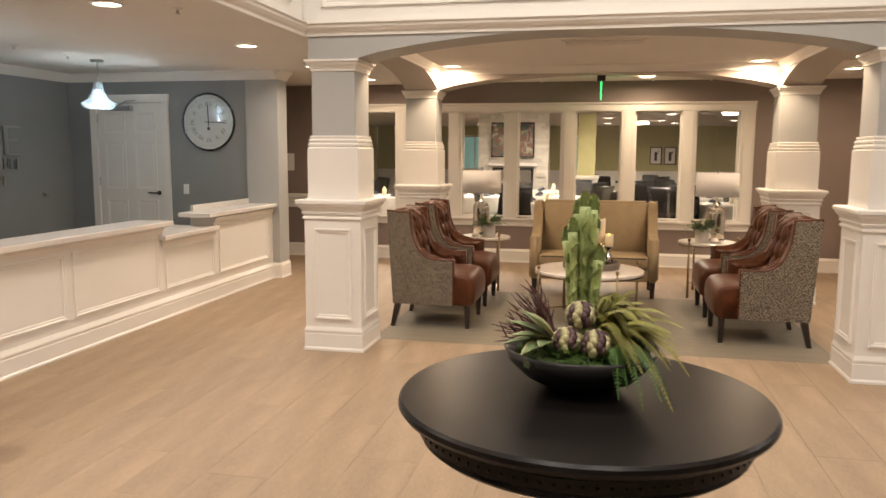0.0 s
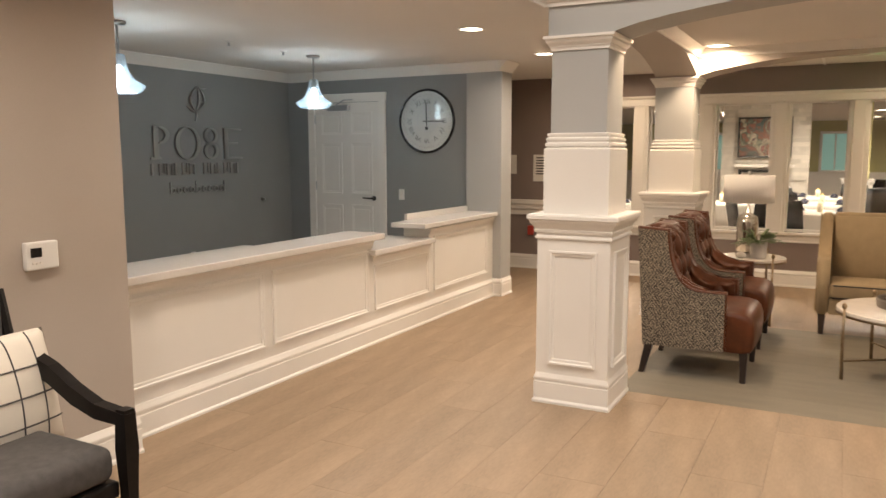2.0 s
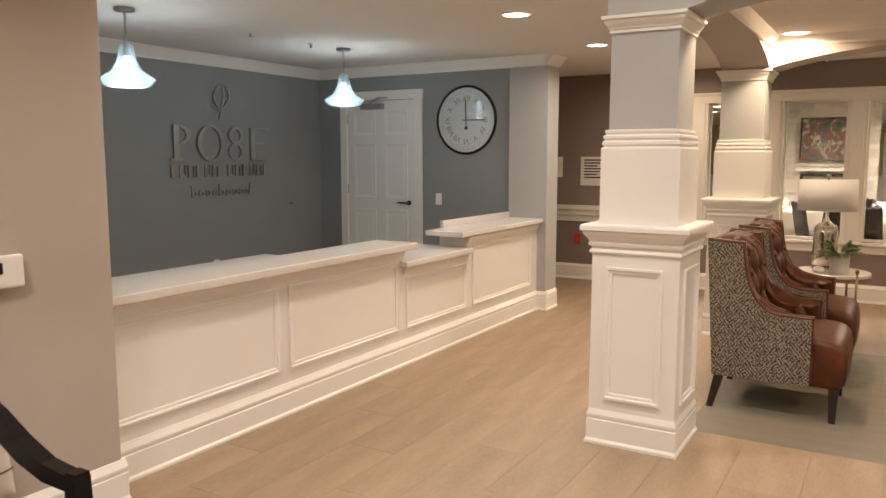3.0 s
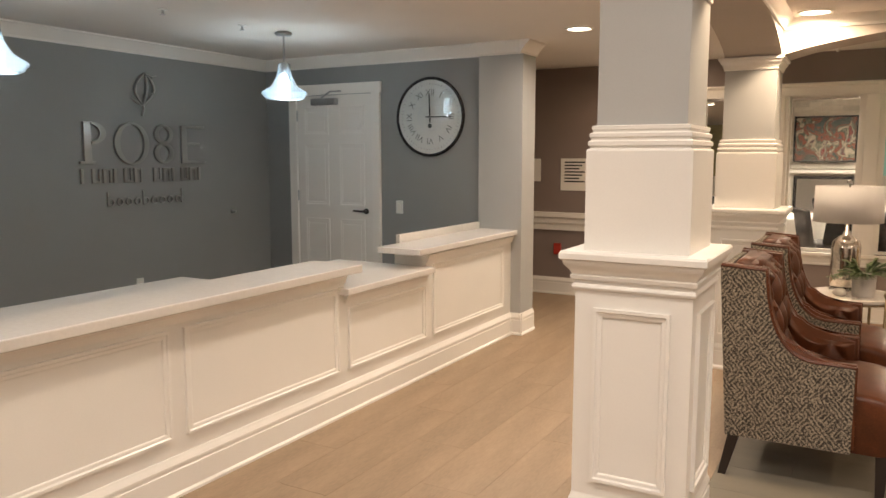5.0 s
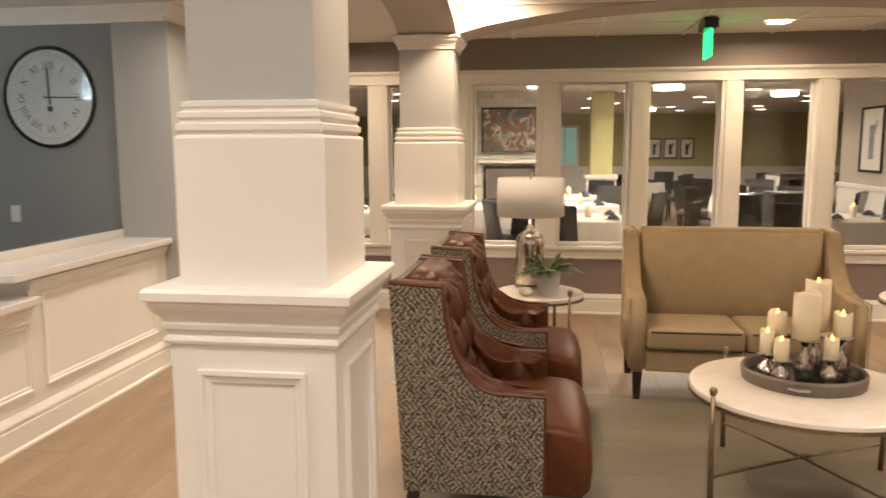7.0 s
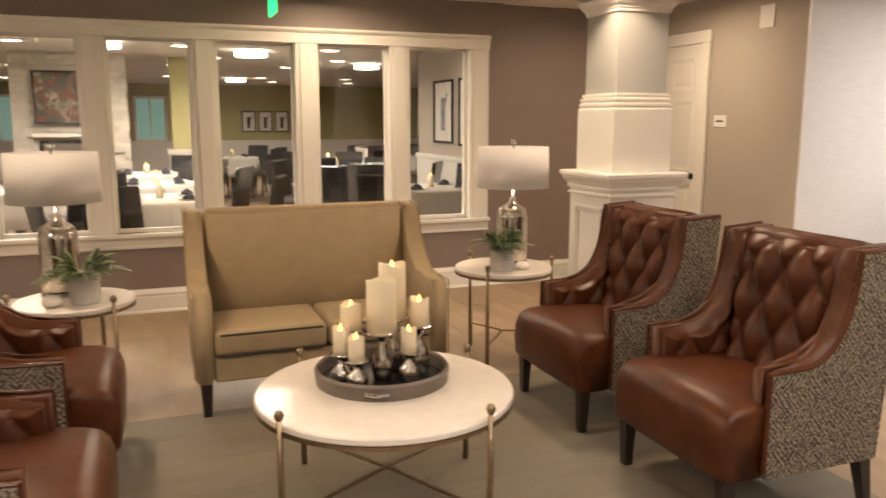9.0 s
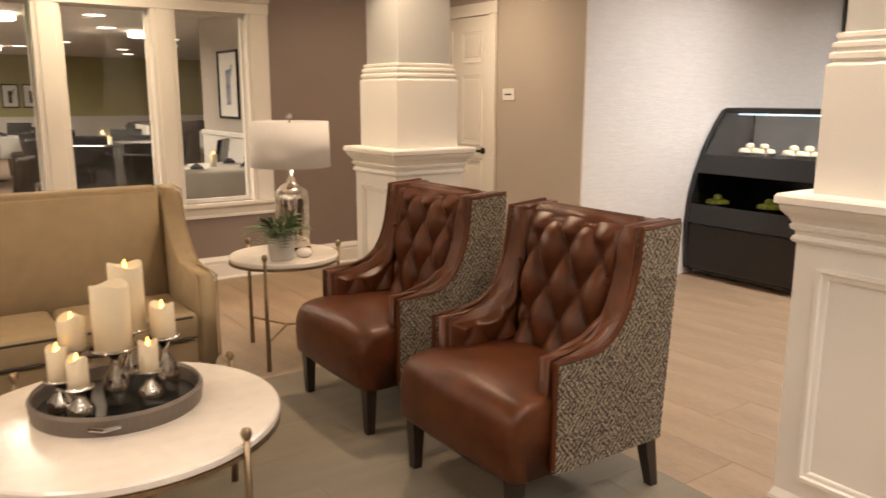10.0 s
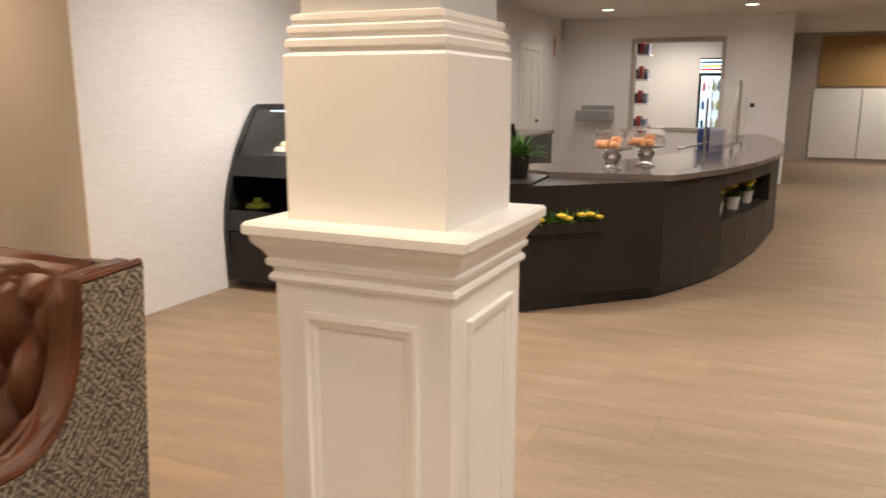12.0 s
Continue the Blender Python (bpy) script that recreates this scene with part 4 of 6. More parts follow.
part("pedestal", revolve([(0.30, 0), (0.30, 0.04), (0.27, 0.06), (0.14, 0.10), (0.09, 0.16), (0.11, 0.25), (0.14, 0.34), (0.10, 0.46), (0.075, 0.55), (0.10, 0.60), (0.2, 0.63)], 40), M_BLACKW, rt, smooth=True)

BX, BY, BZ = 0.575, 2.90, 0.76
fb = thing("flower_bowl", BX, BY, BZ, "black shallow bowl of artificial ferns, artichokes and pitcher plants", "flower arrangement")
part("bowl", revolve([(0.08, 0), (0.10, 0.004), (0.17, 0.04), (0.215, 0.085), (0.232, 0.125), (0.224, 0.126), (0.20, 0.085), (0.15, 0.05), (0.001, 0.045)], 56), M_BLACKP, fb, smooth=True)
rnd = random.Random(5)
bm = bmesh.new()
bmesh.ops.create_icosphere(bm, subdivisions=4, radius=1)
for v in bm.verts:
    n = noise.noise(v.co * 5) * 0.10 + noise.noise(v.co * 16) * 0.05
    v.co = Vector((v.co.x * 0.20 * (1 + n), v.co.y * 0.20 * (1 + n), max(0.088, 0.085 + v.co.z * 0.06 * (1 + 2 * n))))
part("moss", bm, M_MOSS, fb, "dark green moss mound", smooth=True)
for mx, my, mr in ((-0.13, -0.10, 0.05), (-0.02, -0.13, 0.06), (0.07, -0.13, 0.045), (0.15, -0.05, 0.05)):
    bm = bmesh.new()
    for k in range(170):
        a, e = rnd.uniform(0, 6.283), rnd.uniform(0, 1.57)
        d = Vector((math.cos(a) * math.cos(e), math.sin(a) * math.cos(e), math.sin(e)))
        leaf(bm, Vector((mx, my, 0.115)) + d * mr * 0.75, d + Vector((rnd.uniform(-.6, .6), rnd.uniform(-.6, .6), rnd.uniform(-.6, .6))), 0.024, 0.011, 0.1, 2)
    part("moss_tuft", bm, M_GREEN, fb, "bright green moss tuft")
# tall pitcher stems
for px, py, h, lean, r in ((-0.028, 0.02, 0.34, -0.022, 0.0145), (-0.008, 0.03, 0.42, -0.006, 0.013), (0.010, 0.0, 0.445, 0.0, 0.0145), (0.030, 0.01, 0.435, 0.008, 0.014), (0.040, -0.02, 0.29, 0.022, 0.0155), (-0.018, -0.02, 0.37, -0.012, 0.012), (0.022, 0.03, 0.38, 0.022, 0.013)):
    px, lean, r = px * 0.85 - 0.006, lean * 0.8, r * 0.88
    pts, rad = [], []
    for i in range(11):
        f = i / 10
        pts.append((px + lean * f * f, py - 0.01 * f, 0.10 + h * f))
        rad.append(r * (0.5 + 0.75 * f + 0.10 * math.sin(9 * f + px * 80)))
    st = part("pitcher", tube(pts, rad, 12), M_PALE, fb, "pale green ribbed pitcher stem", smooth=True)
    hood = bmesh.new()
    rows = []
    for j in range(7):
        row = []
        for i in range(15):
            a = -1.7 + 3.4 * i / 14
            g = j / 6
            rr = r * (1.15 + 0.75 * math.sin(math.pi * g * 0.8)) + 0.005 * math.sin(i * 2.9 + j) * g
            row.append(hood.verts.new((px + lean + rr * math.sin(a) * (1 - 0.35 * g), py + 0.012 + rr * math.cos(a) * 0.55 - 0.02 * g, 0.10 + h - 0.012 + 0.058 * g - 0.022 * (a / 1.7) ** 2 * g + 0.004 * math.sin(i * 2.3))))
        rows.append(row)
    for a, b in zip(rows, rows[1:]):
        for i in range(14):
            hood.faces.new((a[i], a[i + 1], b[i + 1], b[i]))
    part("hood", hood, M_PALE, st, "ruffled hood", smooth=True)
    wing = bmesh.new()
    prev = None
    for i in range(25):
        f = 0.35 + 0.63 * i / 24
        c = Vector((px + lean * f * f, py - 0.012 - r * 0.9 * (0.5 + 0.75 * f), 0.10 + h * f))
        w = 0.010 + 0.007 * math.sin(i * 1.3 + px * 60)
        now = (wing.verts.new(c + Vector((-0.004, 0.008, 0))), wing.verts.new(c + Vector((w * math.sin(i * 0.9), -w, 0))))
        if prev:
            wing.faces.new((prev[0], prev[1], now[1], now[0]))
        prev = now
    part("frill", wing, M_PALE, st, "wavy frill", smooth=True)


def artichoke(x, y, z, r):
    a = part("artichoke", bend(revolve([(0.2, -0.95), (0.8, -0.5), (0.9, 0.1), (0.55, 0.75), (0.1, 0.95)], 14), pose(x, y, z) @ Matrix.Scale(r * 0.85, 4)), M_LEAF, fb, "purple and cream artichoke head", smooth=True)
    for j in range(6):
        n, e = (7, 9, 10, 9, 7, 4)[j], -0.75 + 0.38 * j
        for i in range(n):
            t = 2 * math.pi * (i + 0.5 * (j % 2)) / n
            d = Vector((math.cos(t) * math.cos(e), math.sin(t) * math.cos(e), math.sin(e)))
            bm = bmesh.new()
            u, w = Vector((-math.sin(t), math.cos(t), 0)), Vector((0, 0, 1))
            w = (w - d * w.dot(d)).normalized()
            c, top = d * r * 0.86, d * r * 1.06
            k = r * 0.36
            ring = [c + u * k * math.cos(q) * (1 - 0.25 * max(0, math.sin(q))) + w * k * 1.25 * math.sin(q) for q in [2 * math.pi * i2 / 8 for i2 in range(8)]]
            vs = [bm.verts.new(Vector((x, y, z)) + p) for p in ring]
            cv = bm.verts.new(Vector((x, y, z)) + top + w * k * 0.35)
            bv = bm.verts.new(Vector((x, y, z)) + d * r * 0.7)
            for i2 in range(8):
                bm.faces.new((vs[i2], vs[(i2 + 1) % 8], cv)), bm.faces.new((vs[(i2 + 1) % 8], vs[i2], bv))
            part("scale", bm, M_CREAM if (i + j) % 2 else M_PURP, a, smooth=True)


artichoke(0.0, -0.085, 0.235, 0.044)
artichoke(-0.035, -0.12, 0.165, 0.044)
artichoke(0.045, -0.125, 0.16, 0.046)
# variegated blades
for k, (a, e, ln) in enumerate(((195, 0.1, 0.15), (215, 0.35, 0.15), (180, 0.5, 0.16), (160, 0.75, 0.15), (235, 0.05, 0.14), (205, 0.9, 0.13), (250, 0.2, 0.10))):
    d = Vector((math.cos(radians(a)) * math.cos(e), math.sin(radians(a)) * math.cos(e), math.sin(e)))
    bm = leaf(bmesh.new(), (-0.075, -0.10, 0.16), d, ln, 0.046, 0.15, 6)
    lf = part("blade", bm, M_LEAF, fb, "green blade with pale margins", smooth=True)
    part("margin", leaf(bmesh.new(), Vector((-0.075, -0.10, 0.158)), d, ln * 1.03, 0.060, 0.15, 6), M_CREAM, lf, "pale cream margin", smooth=True)
# burgundy spikes
for k in range(40):
    a, e = radians(rnd.uniform(125, 205)), rnd.uniform(0.05, 1.15)
    d = Vector((math.cos(a) * math.cos(e), math.sin(a) * math.cos(e), math.sin(e)))
    ln = rnd.uniform(0.12, 0.22)
    b0 = Vector((-0.07, 0.02, 0.12))
    bm = tube([b0, b0 + d * ln * 0.55, b0 + d * ln + Vector((0, 0, -0.02))], [0.004, 0.0032, 0.001], 5)
    for q in range(3):
        p = b0 + d * ln * (0.45 + 0.18 * q)
        tube([p, p + (d + Vector((rnd.uniform(-.7, .7), rnd.uniform(-.7, .7), rnd.uniform(-.2, .7)))).normalized() * 0.05], [0.003, 0.0008], 4, bm)
    part("spike", bm, M_RED, fb, "burgundy branching spike")


def frond(base, a, e, length, droop, parent, material, pin=0.021, n=34):
    d = Vector((math.cos(a) * math.cos(e), math.sin(a) * math.cos(e), math.sin(e)))
    bm = bmesh.new()
    pts = [Vector(base) + d * length * f - Vector((0, 0, droop * length * f ** 2.2)) for f in [i / 12 for i in range(13)]]
    tube(pts, [0.0022] * 10 + [0.0015] * 3, 4, bm)
    side = Vector((-math.sin(a), math.cos(a), 0))
    for i in range(2, n):
        f = i / n
        k = f * 12
        i0 = min(11, int(k))
        p = pts[i0].lerp(pts[i0 + 1], k - i0)
        tg = (pts[i0 + 1] - pts[i0]).normalized()
        w = pin * math.sin(math.pi * min(0.98, 0.15 + 0.83 * f)) ** 0.7
        for s in (-1, 1):
            leaf(bm, p, side * s + tg * 0.35, w, 0.0055, 0.35, 2)
    return part("frond", bm, material, parent, "feathery olive green fern frond")


for k in range(84):
    a = radians(rnd.uniform(-62, 75))
    frond((0.045, -0.03, 0.16), a, rnd.uniform(0.5, 1.35), rnd.uniform(0.18, 0.34), rnd.uniform(0.4, 0.95), fb, M_FERN, 0.024, 40)
for a, ln, dr in ((-84, 0.27, 1.0), (-66, 0.30, 1.05), (-50, 0.30, 1.0), (-38, 0.28, 1.0), (-75, 0.24, 0.95)):
    frond((0.09, -0.06, 0.12), radians(a), 0.8, ln, dr, fb, M_GREEN, 0.024)
for px, ang in ((-0.10, -100), (-0.05, -95), (0.02, -90), (-0.13, -120), (0.10, -80)):
    bm = bmesh.new()
    for q in range(12):
        for s in range(4):
            t = s * 1.57 + q * 0.6
            leaf(bm, (px * 1.1, -0.12 - 0.008 * min(q, 8), 0.155 - 0.005 * q), (math.cos(t), math.sin(t), 0.2), 0.013, 0.008, 0.2, 2)
    part("trailing_stem", bm, M_LEAF, fb, "trailing beaded green stem")


# ---- reception fittings ----
def pendant(x, y):
    p = thing("pendant_lamp", x, y, CEIL, "bell-shaped clear glass pendant lamp with a cool lit bulb", "pendant lamp", "pendant lamps over the desk")
    part("canopy", revolve([(0.06, -0.001), (0.065, -0.012), (0.055, -0.025), (0.01, -0.028)], 24), M_STEEL, p, smooth=True)
    part("stem", revolve([(0.008, -0.025), (0.008, -0.225)], 10), M_STEEL, p)
    sh = [(0.035, -0.225), (0.045, -0.235), (0.048, -0.27), (0.062, -0.33), (0.095, -0.39), (0.14, -0.42), (0.168, -0.437), (0.17, -0.45), (0.15, -0.462), (0.148, -0.478), (0.12, -0.49)]
    g = part("shade", revolve(sh + [(r - 0.005, z + 0.002) for r, z in sh[::-1]], 40, caps=False), M_PENDG, p, "clear ribbed glass bell shade", smooth=True)
    g.visible_shadow = False
    part("socket", revolve([(0.018, -0.22), (0.022, -0.23), (0.022, -0.30), (0.012, -0.305)], 16), M_STEEL, p)
    part("bulb", revolve([(0.012, -0.30), (0.028, -0.335), (0.036, -0.375), (0.028, -0.41), (0.004, -0.425)], 18), M_BULB, p, "glowing cool white bulb", smooth=True)
    d = bpy.data.lights.new("pendant_light", "POINT")
    d.energy, d.color, d.shadow_soft_size = 8.5, COOL, 0.04
    new("pendant_light", d).location = (x, y, CEIL - 0.46)


pendant(-4.42, 7.60)
pendant(-4.47, 5.45)

clock = thing("wall_clock", -3.90, 8.868, 1.805, "large round clock with Roman numerals and a black rim", "clock")
RX = pose(0, 0, 0, 90)
part("rim", bend(revolve([(0.313, 0), (0.335, 0), (0.339, 0.012), (0.334, 0.021), (0.323, 0.023), (0.314, 0.021)], 64, caps=False), RX), M_CASE, clock, "black metal rim", smooth=True)
part("face", bend(revolve([(0.001, 0), (0.314, 0), (0.314, 0.008), (0.001, 0.008)], 64), RX), M_CLOCKF, clock, "aged pale clock face")
part("inner_ring", bend(revolve([(0.112, 0.008), (0.118, 0.008), (0.118, 0.0095), (0.112, 0.0095)], 48, caps=False), RX), M_STEEL, clock)
for k, word in enumerate(("XII", "I", "II", "III", "IV", "V", "VI", "VII", "VIII", "IX", "X", "XI")):
    a = radians(30 * k)
    text_mesh(word, 0.075, 0.0006, M_NUM, clock, pose(0.205 * math.sin(a), -0.0095, 0.205 * math.cos(a), 90, 0, 0) @ pose(0, 0, 0, 0, 0, -30 * k), "numeral")
for k in range(60):
    a = radians(6 * k)
    part("minute_mark", bend(box(-0.0015, 0.0015, -0.0095, -0.008, 0.272, 0.284), pose(0, 0, 0, 0, 6 * k)), M_INK, clock)
part("hour_hand", bend(box(-0.006, 0.006, -0.014, -0.011, -0.05, 0.19), pose(0, 0, 0, 0, -2)), M_INK, clock)
part("minute_hand", bend(box(-0.005, 0.005, -0.018, -0.015, -0.04, 0.21), pose(0, 0, 0, 0, 91)), M_INK, clock)
part("pendulum_bob", bend(revolve([(0.02, 0.009), (0.02, 0.012), (0.003, 0.013)], 16), pose(0, 0, -0.075) @ RX), M_INK, clock)
cg = part("cover_glass", bend(revolve([(0.001, 0.0195), (0.313, 0.0195), (0.313, 0.0205), (0.001, 0.0205)], 48), RX), M_GLASS, clock, "flat cover glass")
cg.visible_shadow = False


def plate(name, x, y, z, rz, w, h, label, cat):
    p = thing(name, x, y, z, label, cat, rz=rz)
    part("cover", box(-w / 2, w / 2, -0.008, 0, -h / 2, h / 2, 0.003), M_PLAST, p)
    return p


sw = plate("light_switch", -4.22, 8.869, 1.02, 0, 0.07, 0.115, "white rocker light switch on the grey wall", "switch")
part("rocker", box(-0.016, 0.016, -0.012, -0.008, -0.032, 0.032, 0.002), M_WHITE2, sw)
ou = plate("outlet", -5.749, 7.3, 0.42, 90, 0.07, 0.115, "white power outlet on the grey wall", "outlet")
part("socket", box(-0.016, 0.016, -0.011, -0.008, -0.032, 0.032, 0.002), M_WHITE2, ou)
th = thing("thermostat", -2.969, 3.74, 1.04, "white wall thermostat with a dark display", "thermostat", rz=90)
part("body", box(-0.075, 0.075, -0.03, 0, -0.06, 0.06, 0.008), M_PLAST, th)
part("display", box(-0.055, -0.005, -0.032, -0.029, -0.005, 0.035, 0.001), M_CASE, th, "dark display")
for k in range(3):
    part("button", box(-0.05 + 0.017 * k, -0.038 + 0.017 * k, -0.033, -0.029, -0.035, -0.024), M_WHITE2, th)
ph = thing("wall_keypad", -5.749, 5.95, 1.05, "small white keypad with a dark screen on the wall", "keypad", rz=90)
part("body", box(-0.05, 0.05, -0.03, 0, -0.07, 0.07, 0.006), M_PLAST, ph)
part("screen", box(-0.03, 0.03, -0.032, -0.029, 0.0, 0.045), M_CASE, ph)
kn = part("door_stop", bend(revolve([(0.02, 0), (0.02, 0.01), (0.01, 0.015), (0.014, 0.04), (0.004, 0.045)], 16), pose(-5.748, 8.36, 0.96, 0, 90)), M_STEEL, smooth=True)
tagged(kn, "small steel door stop on the slate wall", "door stop")
for x, y in ((-4.47, 6.54), (-4.46, 7.22), (-2.1, 5.23)):
    s = thing("ceiling_sprinkler", x, y, CEIL, "small white ceiling sprinkler head", "sprinkler")
    part("plate", revolve([(0.03, -0.001), (0.032, -0.006), (0.012, -0.010)], 18), M_WHITE2, s)
    part("head", revolve([(0.008, -0.01), (0.008, -0.03), (0.018, -0.034), (0.018, -0.037)], 12), M_STEEL, s)

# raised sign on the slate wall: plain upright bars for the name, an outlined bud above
sign = thing("wall_sign", -5.748, 7.40, 1.41, "raised satin steel sign with a bud emblem", "sign", rz=90)


def bar(name, x, z, w, h, d=0.022):
    part(name, box(x - w / 2, x + w / 2, -d, 0, z - h / 2, z + h / 2, 0.003), M_LOGO, sign)


def oval(name, x, z, w, h, thick, thin, d, a0=0, a1=360):
    """A flat ring, thick at its sides and thin above and below."""
    bm, n = bmesh.new(), 36
    rows = []
    for i in range(n + 1):
        a = radians(a0 + (a1 - a0) * i / n)
        ca, sa = math.cos(a), math.sin(a)
        outer, inner = (x + w / 2 * ca, z + h / 2 * sa), (x + (w / 2 - thick) * ca, z + (h / 2 - thin) * sa)
        rows.append([bm.verts.new((p[0], y, p[1])) for p in (outer, inner) for y in (-d, 0)])
    for p, q in zip(rows, rows[1:]):
        for i, j in ((0, 1), (1, 3), (3, 2), (2, 0)):
            bm.faces.new((p[i], p[j], q[j], q[i]))
    if a1 - a0 < 360:
        for r in (rows[0], rows[-1]):
            bm.faces.new((r[0], r[1], r[3], r[2]))
    part(name, bm, M_LOGO, sign)


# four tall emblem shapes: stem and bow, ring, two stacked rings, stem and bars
bar("emblem_stem", -0.525, 0.16, 0.062, 0.32)
bar("emblem_foot", -0.53, 0.012, 0.13, 0.022, 0.021)
oval("emblem_bow", -0.49, 0.235, 0.26, 0.17, 0.055, 0.022, 0.020, -90, 90)
oval("emblem_ring", -0.125, 0.16, 0.33, 0.335, 0.05, 0.018, 0.022)
oval("emblem_bow", 0.19, 0.24, 0.19, 0.16, 0.042, 0.024, 0.022)
oval("emblem_bow", 0.19, 0.085, 0.20, 0.17, 0.045, 0.024, 0.021)
bar("emblem_stem", 0.405, 0.16, 0.06, 0.32)
for z, w in ((0.309, 0.20), (0.165, 0.14), (0.011, 0.21)):
    bar("emblem_bar", 0.435 + w / 2, z, w, 0.024, 0.020)
# two rows of small upright blocks
for k in range(13):
    if k != 6:
        x = -0.58 + 0.0955 * k
        bar("small_stem", x, -0.092, 0.026, 0.112, 0.016)
        if k % 3:
            bar("small_bar", x + 0.031, -0.092 + 0.045 * (k % 3 - 1.5) * 2, 0.036, 0.018, 0.015)
            bar("small_stem", x + 0.055, -0.092, 0.014, 0.112, 0.016)
for k in range(9):
    oval("script_ring", -0.335 + 0.083 * k, -0.30, 0.066, 0.062, 0.016, 0.012, 0.010)
    if k in (0, 4, 8):
        bar("script_stem", -0.365 + 0.083 * k + (0.066 if k == 8 else 0), -0.275, 0.014, 0.115, 0.011)
for s, bulge in ((-1, 0.085), (1, 0.10), (1, 0.03)):
    pts = [(s * bulge * math.sin(math.pi * f) + 0.03 * f, -0.011, 0.47 + 0.26 * f) for f in [i / 12 for i in range(13)]]
    part("bud_outline", tube(pts, [0.005 + 0.008 * math.sin(math.pi * i / 12) for i in range(13)], 6), M_LOGO, sign, smooth=True)
part("bud_tip", tube([(0.05, -0.011, 0.72), (0.10, -0.011, 0.70), (0.15, -0.011, 0.715)], [0.004, 0.009, 0.003], 6), M_LOGO, sign)
part("bud_stem", tube([(0.0, -0.011, 0.48), (0.01, -0.011, 0.44), (-0.01, -0.011, 0.385)], 0.010, 6), M_LOGO, sign)
part("bud_leaf", tube([(0.0, -0.011, 0.46), (-0.06, -0.011, 0.49), (-0.12, -0.011, 0.525)], [0.004, 0.013, 0.003], 6), M_LOGO, sign)


# ---- open-arm chair by the pier ----
oc = thing("open_armchair", -2.44, 3.12, 0, "black wooden armchair with open arms and a charcoal seat", "armchair")
for s in (-1, 1):
    y = s * 0.33
    pts = [(-0.32, y, 0.69), (-0.24, y, 0.70), (-0.16, y, 0.695), (-0.06, y, 0.66), (0.06, y, 0.60), (0.18, y, 0.56), (0.34, y, 0.55)]
    bm = bmesh.new()
    prev = None
    for i, p in enumerate(pts):
        h, w = (0.030, 0.030, 0.034, 0.036, 0.034, 0.028, 0.022)[i], 0.024
        ring = [bm.verts.new((p[0], p[1] + a * w, p[2] + b * h)) for a, b in ((-1, -1), (1, -1), (1, 1), (-1, 1))]
        if prev:
            for k in range(4):
                bm.faces.new((prev[k], prev[(k + 1) % 4], ring[(k + 1) % 4], ring[k]))
        else:
            bm.faces.new(ring[::-1])
        prev = ring
    bm.faces.new(prev)
    part("arm", bm, M_BLACKW, oc, "curved black wooden arm")
    part("front_leg", square_loft([(0.017, 0), (0.022, 0.3), (0.028, 0.44), (0.024, 0.56), (0.022, 0.585)], 0.315, y), M_BLACKW, oc)
    part("back_leg", tube([(-0.36, y, 0), (-0.30, y, 0.4), (-0.31, y, 0.72), (-0.37, y, 0.95)], 0.025, 8), M_BLACKW, oc)
bm = box(-0.30, 0.30, -0.30, 0.30, 0.33, 0.46, 0.045, seg=4)
for v in bm.verts:
    if v.co.z > 0.4:
        v.co.z += 0.03 * max(0, 1 - (v.co.x / 0.3) ** 2) * max(0, 1 - (v.co.y / 0.3) ** 2)
part("seat", bm, M_GREYF, oc, "charcoal fabric seat", smooth=True)
part("seat_frame", box(-0.30, 0.30, -0.305, 0.305, 0.27, 0.33, 0.01), M_BLACKW, oc)
part("backrest", box(-0.35, -0.29, -0.30, 0.30, 0.50, 0.94, 0.02), M_GREYF, oc)
pl = thing("throw_pillow", -2.585, 3.30, 0.60, "cream throw pillow with a dark grid of lines", "pillow", rz=4)
bm = bmesh.new()
bmesh.ops.create_grid(bm, x_segments=24, y_segments=24, size=0.215)
for v in bm.verts:
    v.co.z = 0.075 * (max(0, (1 - (v.co.x / 0.215) ** 2) * (1 - (v.co.y / 0.215) ** 2))) ** 0.45
g2 = bmesh.ops.duplicate(bm, geom=bm.verts[:] + bm.edges[:] + bm.faces[:])
for v in [e for e in g2["geom"] if isinstance(e, bmesh.types.BMVert)]:
    v.co.z *= -1
bmesh.ops.remove_doubles(bm, verts=bm.verts, dist=0.0005)
M_PIL = mat("cream pillow cotton", (0.66, 0.61, 0.53), 0.9, var=0.05, bump=0.3, fine=300)
body = part("cover", bend(bm, pose(0, 0, 0, 0, 78, 0)), M_PIL, pl, smooth=True)
for k in range(-1, 2):
    for way in (0, 1):
        c0 = 0.105 * k + 0.02
        pts = []
        for i in range(21):
            q = -0.21 + 0.42 * i / 20
            u, w = (c0, q) if way else (q, c0)
            zz = 0.0765 * (max(0, (1 - (u / 0.215) ** 2) * (1 - (w / 0.215) ** 2))) ** 0.45
            pts.append(pose(0, 0, 0, 0, 78, 0) @ Vector((u, w, zz)))
        part("stitched_line", tube(pts, 0.0035, 4), M_GREYF, pl, "dark stitched line")

